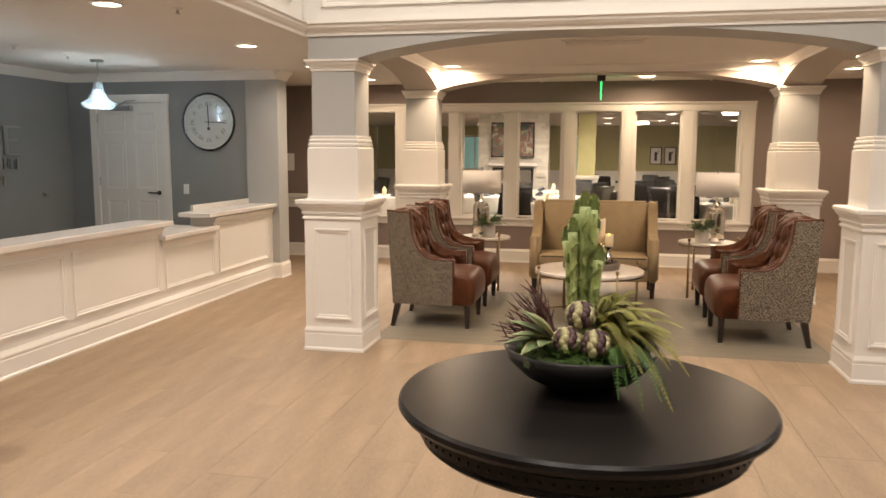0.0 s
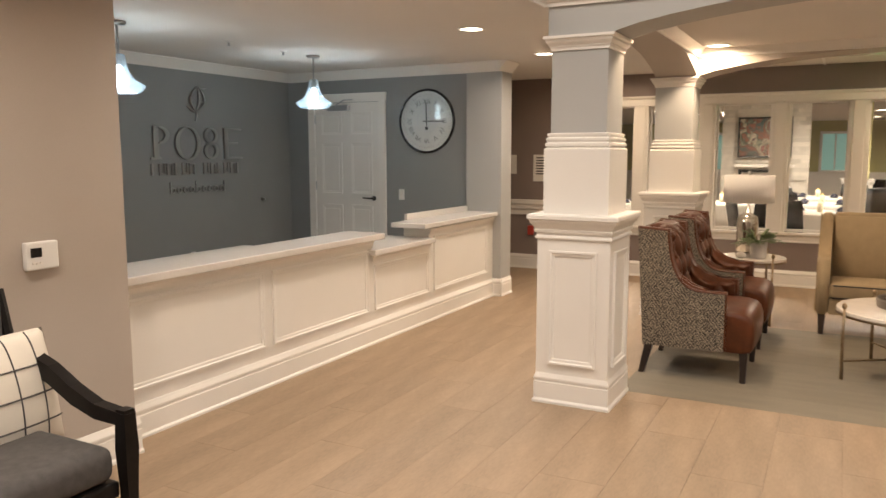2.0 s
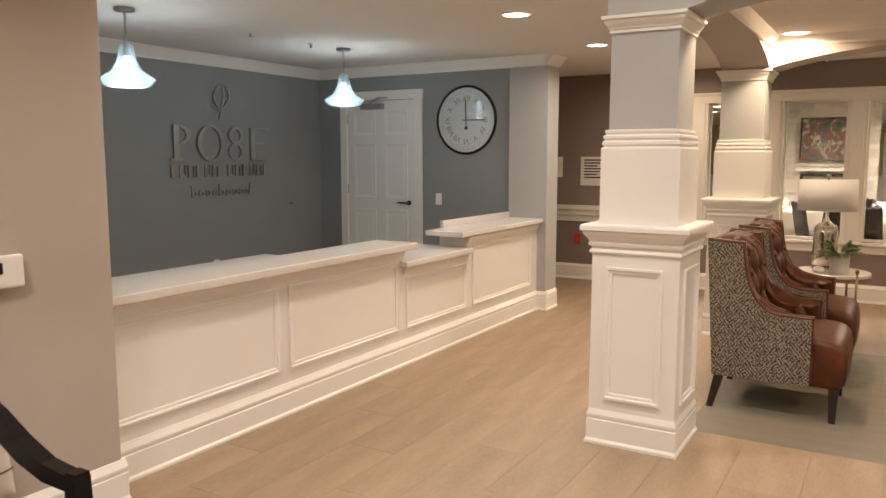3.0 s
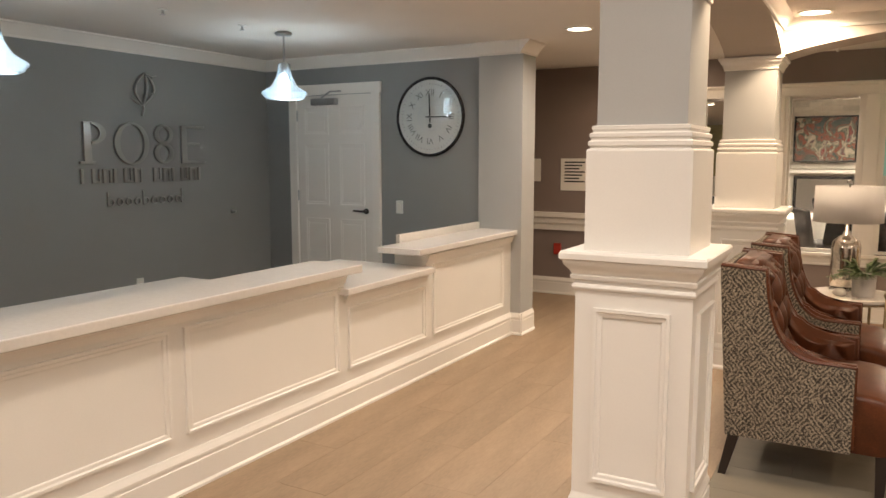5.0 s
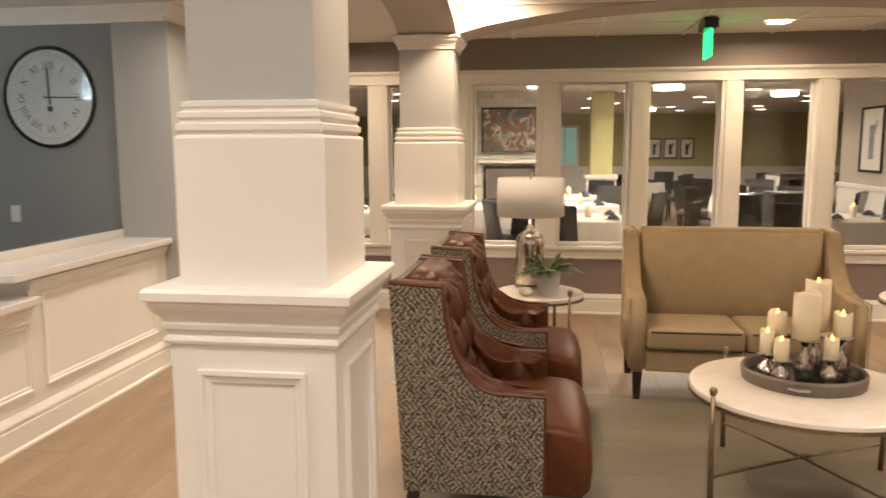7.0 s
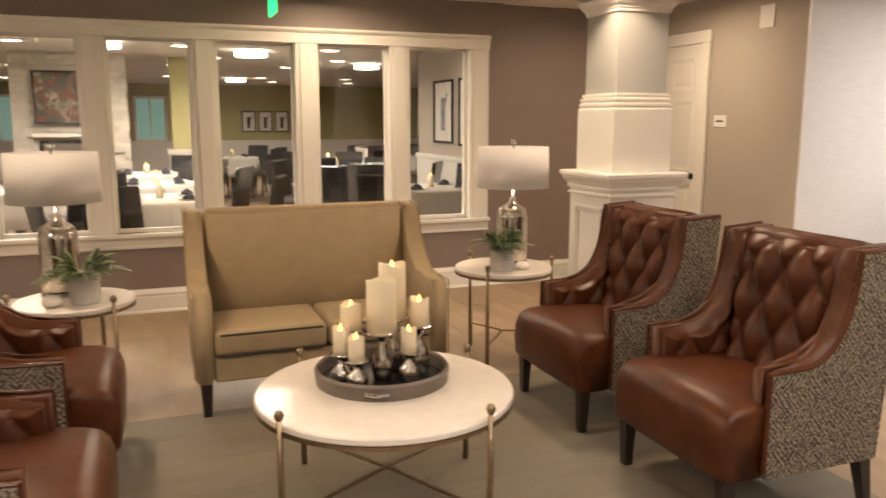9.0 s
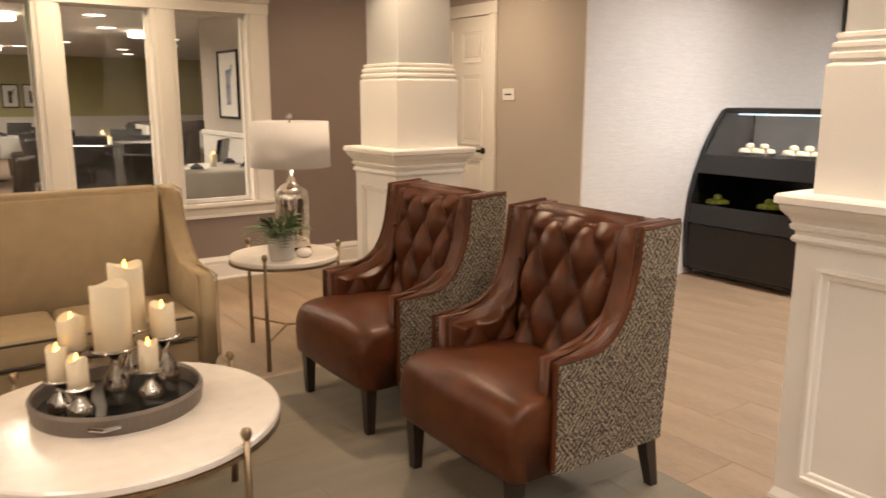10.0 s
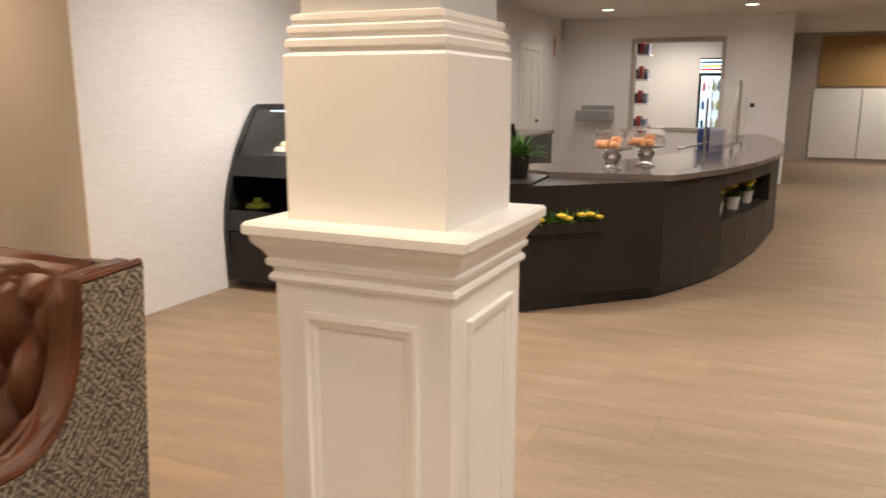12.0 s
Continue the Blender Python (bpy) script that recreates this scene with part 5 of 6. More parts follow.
# green exit sign
ex = thing("exit_sign", 0.57, 10.05, CEIL + 0.0, "green lit edge exit sign hanging from the ceiling", "sign")
part("mount", box(-0.05, 0.05, -0.13, 0.13, -0.07, -0.0, 0.008), M_CASE, ex)
part("panel", box(-0.007, 0.007, -0.14, 0.14, -0.27, -0.075, 0.002), M_EXIT, ex, "glowing green panel")
vt = thing("ceiling_vent", 0.6, 6.9, LOUNGE, "flat off-white ceiling vent grille", "vent")
part("frame", box(-0.33, 0.33, -0.1, 0.1, -0.012, -0.001, 0.003), M_CEIL, vt)
for k in range(6):
    part("slat", bend(box(-0.30, 0.30, -0.010, 0.010, -0.002, 0.002), pose(0, -0.075 + 0.03 * k, -0.015, 35)), M_CEIL, vt)
pv = plate("room_sign", 3.949, 9.68, 1.42, -90, 0.14, 0.09, "small cream room sign on the taupe wall", "sign")
part("text_line", box(-0.04, 0.04, -0.010, -0.008, -0.006, 0.006), M_INK, pv)
sp = plate("wall_speaker", 3.949, 9.25, 2.16, -90, 0.14, 0.16, "white square wall alarm unit", "alarm unit")


# ---- cafe ----
solid("wall_side", 3.95, 4.10, 8.87, 10.8, 0, 2.9, M_TAUPE, "light taupe painted wall with a cream door")
solid("wall_cafe_tile", 4.10, 14.0, 8.87, 9.02, 0, 2.9, M_TILE, "glossy white textured tile wall of the cafe")
solid("trim_tile_edge", 3.94, 4.10, 8.855, 8.87, 0, 2.62, M_TILE, "white tile edge at the corner", "trim")
solid("wall_cafe_back_low", 14.0, 14.15, 5.24, 9.02, 0, 0.80, M_TILE, "white tiled back wall of the cafe")
solid("wall_cafe_back_high", 14.0, 14.15, 5.24, 9.02, 2.28, 2.9, M_TILE, "white tiled back wall of the cafe")
solid("wall_cafe_back_north", 14.0, 14.15, 7.66, 9.02, 0.80, 2.28, M_TILE, "white tiled back wall of the cafe")
solid("wall_cafe_back_south", 14.0, 14.15, 5.24, 6.22, 0.80, 2.28, M_TILE, "white tiled back wall of the cafe")
solid("wall_corridor_north", 14.15, 18.6, 5.24, 5.39, 0, 2.9, M_TILE, "white wall along the far corridor")
solid("wall_corridor_end", 18.6, 18.75, -3.0, 5.39, 0, 2.9, M_TAUPE, "pale wall at the end of the corridor")
solid("wall_kitchen_end", 16.9, 17.0, 5.39, 9.02, 0, 2.9, M_CEIL, "pale cream kitchen wall seen through the hatch")
solid("wall_kitchen_north", 14.15, 17.0, 9.02, 9.12, 0, 2.9, M_TAUPE, "kitchen side wall")
solid("ceiling_kitchen", 14.15, 17.0, 5.39, 9.02, 2.62, 2.8, M_CEIL, "white kitchen ceiling", "ceiling")
# Added fill without a fixture, brightens the room behind the hatch.
area_lamp("kitchen_lamp", 15.6, 7.2, 2.6, 60, 0.5, SOFT)
bm = bmesh.new()
for y0, y1, z0, z1 in ((6.20, 6.26, 0.80, 2.28), (7.62, 7.68, 0.80, 2.28), (6.26, 7.62, 2.22, 2.29), (6.26, 7.62, 0.79, 0.85)):
    box(13.975, 14.16, y0, y1, z0, z1, 0.004, bm)
tagged(part("trim_hatch", bm, M_TAUPE), "pale frame round the kitchen hatch", "trim", kind="structure")
corkb = thing("cork_board", 18.59, 3.86, 2.05, "brown cork notice board above white wainscot", "notice board", rz=-90)
part("board", box(-0.85, 0.85, -0.02, 0, -0.5, 0.5), M_CORK, corkb)
for k in range(2):
    wn = part("trim_wainscot", box(18.57, 18.598, 3.0 + 0.9 * k, 3.88 + 0.9 * k, 0.1, 1.5, 0.006), M_WHITE)
    tagged(wn, "white wainscot panel at the corridor end", "trim", kind="structure")
door("door_3", 18.597, 2.35, -90, 0.9, "closed white door at the corridor end", -1)
door("door_4", 12.2, 8.868, 0, 0.86, "closed pale door in the tiled cafe wall", 1)
es = plate("fire_sign", 13.5, 8.868, 2.15, 0, 0.10, 0.34, "narrow red sign on the tiled wall", "sign")
part("red_face", box(-0.045, 0.045, -0.011, -0.008, -0.16, 0.16), M_FRUITR, es)
for y in (5.75, 6.0):
    o = plate("wall_control", 13.998, y, 1.22, -90, 0.11, 0.13, "small white wall control with a dark face", "control")
    part("dial", box(-0.03, 0.03, -0.012, -0.008, -0.03, 0.035), M_CASE, o)
# drinks cooler and shelves in the kitchen
dc = thing("drinks_cooler", 16.2, 6.45, 0, "lit glass-door drinks cooler with stocked shelves", "fridge")
part("cabinet", box(-0.05, 0.6, -0.36, 0.36, 0, 2.05, 0.01), M_CASE, dc)
part("light_panel", box(-0.075, -0.052, -0.30, 0.30, 0.25, 1.72), M_FRIDGE, dc, "lit white interior")
part("header", box(-0.09, -0.052, -0.34, 0.34, 1.78, 2.02), M_FRIDGE, dc, "lit header panel")
for z, m in ((1.82, M_FRUITR), (1.88, M_YELLOW), (1.95, M_BLUE)):
    part("header_stripe", box(-0.095, -0.09, -0.33, 0.33, z, z + 0.04), m, dc)
for z in (0.4, 0.75, 1.1, 1.45):
    for k in range(7):
        part("bottle", revolve([(0.03, z), (0.032, z + 0.12), (0.012, z + 0.17), (0.012, z + 0.2)], 8, None, -0.10, -0.26 + 0.085 * k), (M_FRUITR, M_BLUE, M_FRUITG, M_PLAST)[(k + int(z * 10)) % 4], dc)
bk = thing("kitchen_shelf", 15.0, 7.72, 0, "tall white shelf stocked with packets", "shelf")
part("side_panel", box(-0.2, 0.2, 0.20, 0.23, 0, 2.2), M_WHITE, bk)
for z in (0.3, 0.75, 1.2, 1.62, 2.05):
    part("shelf_board", box(-0.2, 0.2, -0.2, 0.2, z, z + 0.03), M_WHITE, bk)
    for k in range(4):
        part("packet", box(-0.15, 0.1, -0.18 + 0.09 * k, -0.11 + 0.09 * k, z + 0.03, z + 0.2 + 0.05 * (k % 2)), (M_BOTTLES, M_FRUITR, M_BLUE, M_PURP)[k], bk)

# display case
dsp = thing("display_case", 5.10, 8.86, 0, "black curved food display case with glass front and lit shelves", "display case")
prof = [(0.02, 0.06), (0.0, 0.40), (0.02, 0.62), (0.07, 0.80), (0.16, 1.0), (0.28, 1.18), (0.38, 1.30), (0.44, 1.32), (0.85, 1.32), (0.85, 0.06)]
for y0 in (-0.04, -1.36):
    bm = bmesh.new()
    slab(prof, y0, y0 + 0.035, "y", bm)
    part("end_panel", bm, M_CASE, dsp, "glossy black end panel")
W0, W1 = -1.325, -0.04
part("lower_front", box(0.015, 0.06, W0, W1, 0.07, 0.42, 0.004), M_CAFEB, dsp)
part("plinth", box(0.09, 0.8, W0, W1, 0.02, 0.07), M_CASE, dsp)
for k in range(4):
    part("foot", revolve([(0.02, 0), (0.02, 0.02)], 10, None, 0.15 + 0.6 * (k % 2), -0.15 - 1.05 * (k // 2)), M_CASE, dsp)
part("deck", box(0.06, 0.8, W0, W1, 0.50, 0.53), M_CASE, dsp)
part("lip", slab([(0.005, 0.43), (0.02, 0.58), (0.028, 0.58), (0.05, 0.43)], W0, W1, "y"), M_CASE, dsp)
part("middle_rail", slab([(0.075, 0.82), (0.10, 0.87), (0.15, 0.965), (0.19, 0.965), (0.19, 0.82)], W0, W1, "y"), M_CASE, dsp)
part("middle_shelf", box(0.19, 0.8, W0, W1, 0.91, 0.935), M_CASE, dsp)
gl = part("front_glass", slab([(0.155, 0.965), (0.16, 0.96), (0.285, 1.155), (0.385, 1.275), (0.38, 1.28), (0.28, 1.16)], W0, W1, "y"), M_GLASS, dsp, "curved clear front glass")
gl.visible_shadow = False
part("top", box(0.38, 0.85, W0, W1, 1.28, 1.32, 0.006), M_CASE, dsp)
part("back", box(0.80, 0.85, W0, W1, 0.06, 0.93), M_CASE, dsp)
part("upper_back", box(0.80, 0.85, W0, W1, 0.936, 1.28), M_PLAST, dsp, "pale inside back")
part("lamp_strip", box(0.42, 0.46, W0 + 0.1, W1 - 0.1, 1.262, 1.279), M_FRIDGE, dsp, "lit lamp strip")
rnd2 = random.Random(9)


def fruit_bowl(name, y, z, x, m, label, n=7):
    f = thing(name, 5.10 + x, 8.86 + y, z, label, "fruit bowl")
    part("bowl", revolve([(0.05, 0), (0.09, 0.03), (0.10, 0.05), (0.095, 0.05), (0.05, 0.01)], 24, caps=False), M_CHROME, f)
    for k in range(n):
        a = 2 * math.pi * k / max(1, n - 1)
        r0 = 0.055 if k < n - 1 else 0
        part("fruit", revolve([(0.004, -0.03), (0.024, -0.022), (0.034, 0), (0.026, 0.024), (0.006, 0.028)], 12, None, r0 * math.cos(a), r0 * math.sin(a)), m, f, smooth=True).location = (0, 0, 0.05 + (0.04 if k == n - 1 else 0))


ms = thing("menu_screen", 8.0, 8.84, 2.0, "black menu screen hanging on the tiled wall", "screen")
part("screen", box(-0.8, 0.8, -0.06, 0.0, -0.34, 0.40, 0.01), M_CASE, ms)
part("bracket", box(-0.1, 0.1, 0.0, 0.028, -0.1, 0.1), M_STEEL, ms)
fruit_bowl("fruit_bowl", -0.55, 0.53, 0.28, M_FRUITG, "steel bowl of green apples in the case")
fruit_bowl("fruit_bowl", -0.90, 0.53, 0.28, M_FRUITR, "steel bowl of red apples in the case")
fruit_bowl("fruit_bowl", -0.14, 0.53, 0.22, M_FRUITG, "steel bowl of green pears in the case")
for k, y in enumerate((-0.30, -0.42, -0.66, -0.78, -1.0)):
    fruit_bowl("salad_bowl", y, 0.935, 0.36, M_CANDLE, "small bowl of pale food on the upper shelf", 5)

# curved bar
FRONT = [(6.08, 5.93), (6.45, 5.76), (6.85, 5.60), (7.43, 5.45), (8.1, 5.33), (8.9, 5.26), (9.8, 5.26), (10.6, 5.32), (11.4, 5.44), (12.0, 5.6)]
BACK = [(12.0, 6.3), (10.6, 6.05), (9.4, 6.0), (8.2, 6.08), (7.3, 6.35), (6.6, 6.85), (6.1, 7.48), (5.12, 7.48), (5.14, 7.2), (5.38, 6.69)]
NOTCH = [(6.08, 5.93), (6.45, 5.76), (6.80, 5.62), (6.90, 5.82), (7.55, 5.66), (8.28, 5.55), (8.22, 5.315), (8.9, 5.26), (9.8, 5.26), (10.6, 5.32), (11.4, 5.44), (12.0, 5.6)]
barc = thing("cafe_bar", 0, 0, 0, "dark curved cafe bar with a planter niche", "counter")
part("lower_body", slab(FRONT + BACK, 0.10, 0.47), M_CAFEB, barc)
part("niche_band", slab(NOTCH + BACK, 0.47, 0.72), M_CAFEB, barc, "dark band with a recessed niche")
part("upper_body", slab(FRONT + BACK, 0.72, 0.83), M_CAFEB, barc)
part("kickboard", slab([(x + 0.05, y + 0.06) for x, y in FRONT] + [(x + (0.04 if x < 5.5 else 0), y) for x, y in BACK], 0.0, 0.10), M_CASE, barc)
bt = part("bar_top", slab([(x, y - 0.04) for x, y in FRONT] + [(12.02, 6.33), (10.6, 6.08), (9.4, 6.03), (8.2, 6.11), (7.3, 6.38), (6.62, 6.88), (6.2, 7.3), (5.95, 6.72)], 0.831, 0.87), M_CAFET)
tagged(bt, "polished brown stone bar top with a curved edge", "worktop")
lt = part("low_top", slab([(5.10, 7.5), (5.12, 7.2), (5.37, 6.66), (5.93, 6.70), (6.18, 7.3), (6.1, 7.5)], 0.831, 0.85), M_CAFEB)
tagged(lt, "dark laminate top beside the display case", "worktop")


def pot_flowers(name, x, y, z, s, bloom, label, n=40, h=0.13):
    p = thing(name, x, y, z, label, "plant")
    part("pot", revolve([(0.045 * s, 0), (0.06 * s, 0.10 * s), (0.063 * s, 0.105 * s), (0.055 * s, 0.105 * s), (0.05 * s, 0.09 * s), (0.001, 0.09 * s)], 18), M_DARKM if bloom is None else M_POT, p)
    bm = bmesh.new()
    for k in range(n * 3):
        a, e = rnd2.uniform(0, 6.283), rnd2.uniform(0.3, 1.5)
        leaf(bm, (0.02 * s * math.cos(a), 0.02 * s * math.sin(a), 0.09 * s), (math.cos(a) * math.cos(e), math.sin(a) * math.cos(e), math.sin(e)), h * s * rnd2.uniform(0.6, 1.2), 0.012 * s, 0.3, 3)
    part("foliage", bm, M_GREEN, p, "fine green leaves")
    if bloom is not None:
        for k in range(5):
            a, r0 = rnd2.uniform(0, 6.283), rnd2.uniform(0.02, 0.06) * s
            part("bloom", bend(revolve([(0.004, -0.02), (0.022, -0.01), (0.03, 0.008), (0.018, 0.02), (0.004, 0.024)], 9), pose(r0 * math.cos(a), r0 * math.sin(a), 0.16 * s + rnd2.uniform(0, 0.05)) @ Matrix.Scale(s, 4)), bloom, p, smooth=False)


for x, y in ((7.1, 5.68), (7.5, 5.58), (7.95, 5.50)):
    pot_flowers("flower_pot", x, y, 0.47, 1.0, M_YELLOW, "pale pot of yellow flowers in the bar niche", 20, 0.09)
pot_flowers("herb_pot", 5.66, 6.84, 0.85, 1.5, None, "dark pot of bushy green herbs on the counter", 60, 0.14)
trg = thing("flower_trough", 5.572, 6.487, 0, "low trough of green leaves and yellow flowers", "planter", rz=-47)
part("trough", box(-0.26, 0.26, -0.05, 0.02, 0.52, 0.60, 0.006), M_CASE, trg)
bm = bmesh.new()
for k in range(170):
    x, a, e = rnd2.uniform(-0.24, 0.24), rnd2.uniform(0, 6.283), rnd2.uniform(0.3, 1.5)
    leaf(bm, (x, -0.03, 0.59), (math.cos(a) * math.cos(e), math.sin(a) * math.cos(e), math.sin(e)), rnd2.uniform(0.06, 0.14), 0.018, 0.3, 3)
part("foliage", bm, M_GREEN, trg)
for k in range(6):
    part("bloom", revolve([(0.004, -0.015), (0.03, -0.005), (0.034, 0.008), (0.008, 0.018)], 10, None, (-0.2, -0.05, 0.0, 0.16, 0.22, 0.1)[k], -0.06), M_YELLOW, trg).location = (0, 0, 0.62 + 0.02 * (k % 2))


def cake_stand(x, y):
    c = thing("cake_stand", x, y, 0.87, "steel cake stand of pastries under a clear dome", "cake stand")
    part("stand", revolve([(0.075, 0), (0.07, 0.012), (0.04, 0.025), (0.05, 0.06), (0.07, 0.10), (0.04, 0.13), (0.14, 0.15), (0.15, 0.155), (0.14, 0.158), (0.001, 0.155)], 32), M_CHROME, c, smooth=True)
    for k in range(9):
        a = 0.7 * k
        r0 = 0.09 if k < 6 else 0.03
        part("pastry", bend(revolve([(0.01, -0.02), (0.035, -0.01), (0.04, 0.01), (0.02, 0.028), (0.003, 0.03)], 10), pose(r0 * math.cos(a), r0 * math.sin(a), 0.178 + (0.03 if k > 5 else 0))), M_BREAD, c, smooth=True)
    g = part("dome", revolve([(0.135, 0.16), (0.135, 0.27), (0.125, 0.285), (0.02, 0.29), (0.015, 0.31), (0.005, 0.315), (0.005, 0.313), (0.013, 0.308), (0.018, 0.287), (0.122, 0.282), (0.132, 0.268), (0.132, 0.16)], 32, caps=False), M_GLASS, c, "clear glass dome", smooth=True)
    g.visible_shadow = False


cake_stand(6.28, 6.34)
cake_stand(6.68, 6.17)
sg = thing("sneeze_guard", 0, 0, 0.87, "clear glass sneeze guard on steel posts", "glass screen")
for (xa, ya), (xb, yb) in (((7.5, 5.80), (8.6, 5.66)), ((8.62, 5.658), (9.9, 5.64))):
    ln = math.hypot(xb - xa, yb - ya)
    g = part("glass_panel", bend(box(0, ln, -0.004, 0.004, 0.05, 0.66), pose(xa, ya, 0, 0, 0, math.degrees(math.atan2(yb - ya, xb - xa)))), M_GLASS, sg, "clear glass panel")
    g.visible_shadow = False
    part("post", revolve([(0.025, 0), (0.025, 0.01), (0.013, 0.015), (0.013, 0.5)], 14, None, xa, ya + 0.03), M_CHROME, sg, "steel post")
part("post", revolve([(0.025, 0), (0.025, 0.01), (0.013, 0.015), (0.013, 0.5)], 14, None, 9.9, 5.67), M_CHROME, sg, "steel post")
part("rail", tube([(7.2, 6.0, 0.1), (8.2, 5.85, 0.1), (9.6, 5.8, 0.1)], 0.012, 8), M_CHROME, sg)
bl = thing("blue_basket", 8.9, 5.9, 0.87, "dark blue plastic basket on the bar", "basket")
part("bin", box(-0.16, 0.16, -0.12, 0.12, 0, 0.2, 0.02), M_BLUE, bl)
cb = thing("back_counter", 0, 0, 0, "dark rear counter along the tiled wall", "counter")
part("body", box(6.1, 11.4, 8.25, 8.86, 0, 0.85), M_CAFEB, cb)
part("top", box(6.08, 11.42, 8.22, 8.865, 0.85, 0.89, 0.005), M_CAFET, cb)
cm = thing("coffee_machine", 7.6, 8.55, 0.89, "black and steel coffee machine on the rear counter", "coffee machine")
part("body", box(-0.2, 0.2, -0.18, 0.2, 0, 0.42, 0.015), M_CASE, cm)
part("spout", box(-0.06, 0.06, -0.26, -0.18, 0.26, 0.34, 0.01), M_STEEL, cm)
part("drip_tray", box(-0.18, 0.18, -0.28, -0.18, 0, 0.04, 0.005), M_STEEL, cm)
rg = thing("register", 6.5, 7.15, 0.87, "dark till screen on the counter", "till")
part("screen", bend(box(-0.17, 0.17, -0.015, 0.015, 0.05, 0.32, 0.006), pose(0, 0, 0, -15, 0, 40)), M_CASE, rg)
part("stand", box(-0.05, 0.05, -0.05, 0.05, 0, 0.12, 0.005), M_DARKM, rg)
bx = thing("wall_fountain", 13.9, 8.2, 1.0, "steel wall basin on the tiled wall", "basin", rz=-90)
part("basin", box(-0.28, 0.28, -0.35, 0.09, -0.05, 0.12, 0.01), M_STEEL, bx)
part("upstand", box(-0.28, 0.28, 0.05, 0.09, 0.12, 0.2, 0.005), M_STEEL, bx)


# ---- dining room beyond the windows ----
DC = 2.36
solid("floor_dining", -7.0, 8.0, 10.95, 26.2, -0.2, 0.0, M_DCARPET, "brown patterned carpet of the dining room", "floor")
solid("ceiling_dining", -7.0, 8.0, 10.95, 26.2, DC, DC + 0.2, M_CEIL, "white dining room ceiling with round lamps", "ceiling")
solid("wall_dining_west", -7.15, -7.0, 10.95, 26.2, 0, DC + 0.2, M_LIME, "yellow green dining room wall")
solid("wall_dining_north", -7.0, 8.0, 26.0, 26.15, 0, DC + 0.2, M_LIME, "yellow green dining room end wall")
solid("wall_dining_east", 3.35, 3.5, 10.95, 15.2, 0, DC + 0.2, M_TAUPE, "taupe dining room side wall with framed pictures")
solid("wall_dining_far_east", 8.0, 8.15, 10.95, 26.2, 0, DC + 0.2, M_TAUPE, "taupe dining room wall")
for nm, x0, x1, y0, y1 in (("trim_wainscot", 3.325, 3.35, 10.96, 15.2), ("trim_wainscot", -6.99, 7.99, 25.97, 26.0)):
    tagged(part(nm, box(x0, x1, y0, y1, 0, 0.92, 0.004), M_WHITE), "white wainscot panelling in the dining room", "trim", kind="structure")
tagged(part("trim_rail", box(3.30, 3.35, 10.96, 15.2, 0.92, 0.98, 0.01), M_WHITE2), "white chair rail in the dining room", "trim", kind="structure")


def framed(name, x, y, z, rz, w, h, label, art, mat_w=0.06):
    f = thing(name, x, y, z, label, "picture", rz=rz)
    part("picture_frame", picture_frame(0, 0, w, h, 0.03, 0.03), M_CASE, f, "thin black frame")
    part("mount", box(-w / 2 + 0.02, w / 2 - 0.02, -0.012, 0, -h / 2 + 0.02, h / 2 - 0.02), M_WHITE2 if mat_w else art, f)
    if mat_w:
        part("print", box(-w * 0.12, w * 0.10, -0.014, -0.012, -h * 0.3, h * 0.22), art, f, "dark upright motif")
        part("print", bend(box(-w * 0.03, w * 0.03, -0.0145, -0.012, -h * 0.2, h * 0.32), pose(0.02, 0, 0, 0, 25)), art, f)
    return f


for k in range(3):
    framed("framed_print", 2.25 + 0.44 * k, 25.96, 1.41, 0, 0.36, 0.55, "black-framed print of a dark bird shape", M_INK)
framed("framed_picture", 3.348, 14.17, 1.54, -90, 0.66, 0.80, "large framed pale print on the side wall", M_BOTTLES)
framed("framed_picture", 3.348, 13.30, 1.53, -90, 0.62, 0.82, "large framed pale print on the side wall", M_BOTTLES)
# stone chimney with a painting
ch = thing("fireplace", -1.24, 16.7, 0, "white ledge stone chimney with a see-through hearth", "fireplace", kind="structure")
part("chimney_core", box(-0.72, 0.72, 0.03, 0.6, 1.15, DC), M_STONE, ch)
part("hearth_side", box(-0.72, -0.42, 0.03, 0.6, 0, 1.15), M_STONE, ch)
part("hearth_side", box(0.42, 0.72, 0.03, 0.6, 0, 1.15), M_STONE, ch)
part("hearth_base", box(-0.42, 0.42, 0.03, 0.6, 0, 0.45), M_STONE, ch)
part("hearth_frame", picture_frame(0, 0.80, 0.86, 0.72, 0.05, 0.03), M_CASE, ch)
part("mantel", box(-0.5, 0.5, -0.12, 0.03, 1.20, 1.26, 0.01), M_WHITE2, ch)
z = 0.0
rs = random.Random(3)
while z < DC - 0.07:
    x = -0.74
    while x < 0.70:
        w = rs.uniform(0.16, 0.38)
        x1 = min(0.74, x + w)
        if not (z > 0.40 and z < 1.2 and x1 > -0.45 and x < 0.45):
            part("ledge_stone", box(x + 0.003, x1 - 0.003, -rs.uniform(0, 0.025), 0.029, z + 0.003, z + 0.072), M_STONE, ch)
        x = x1
    z += 0.075
framed("painting", -1.24, 16.60, 1.74, 0, 0.90, 0.72, "large colourful abstract painting on the stone chimney", M_ART, 0)
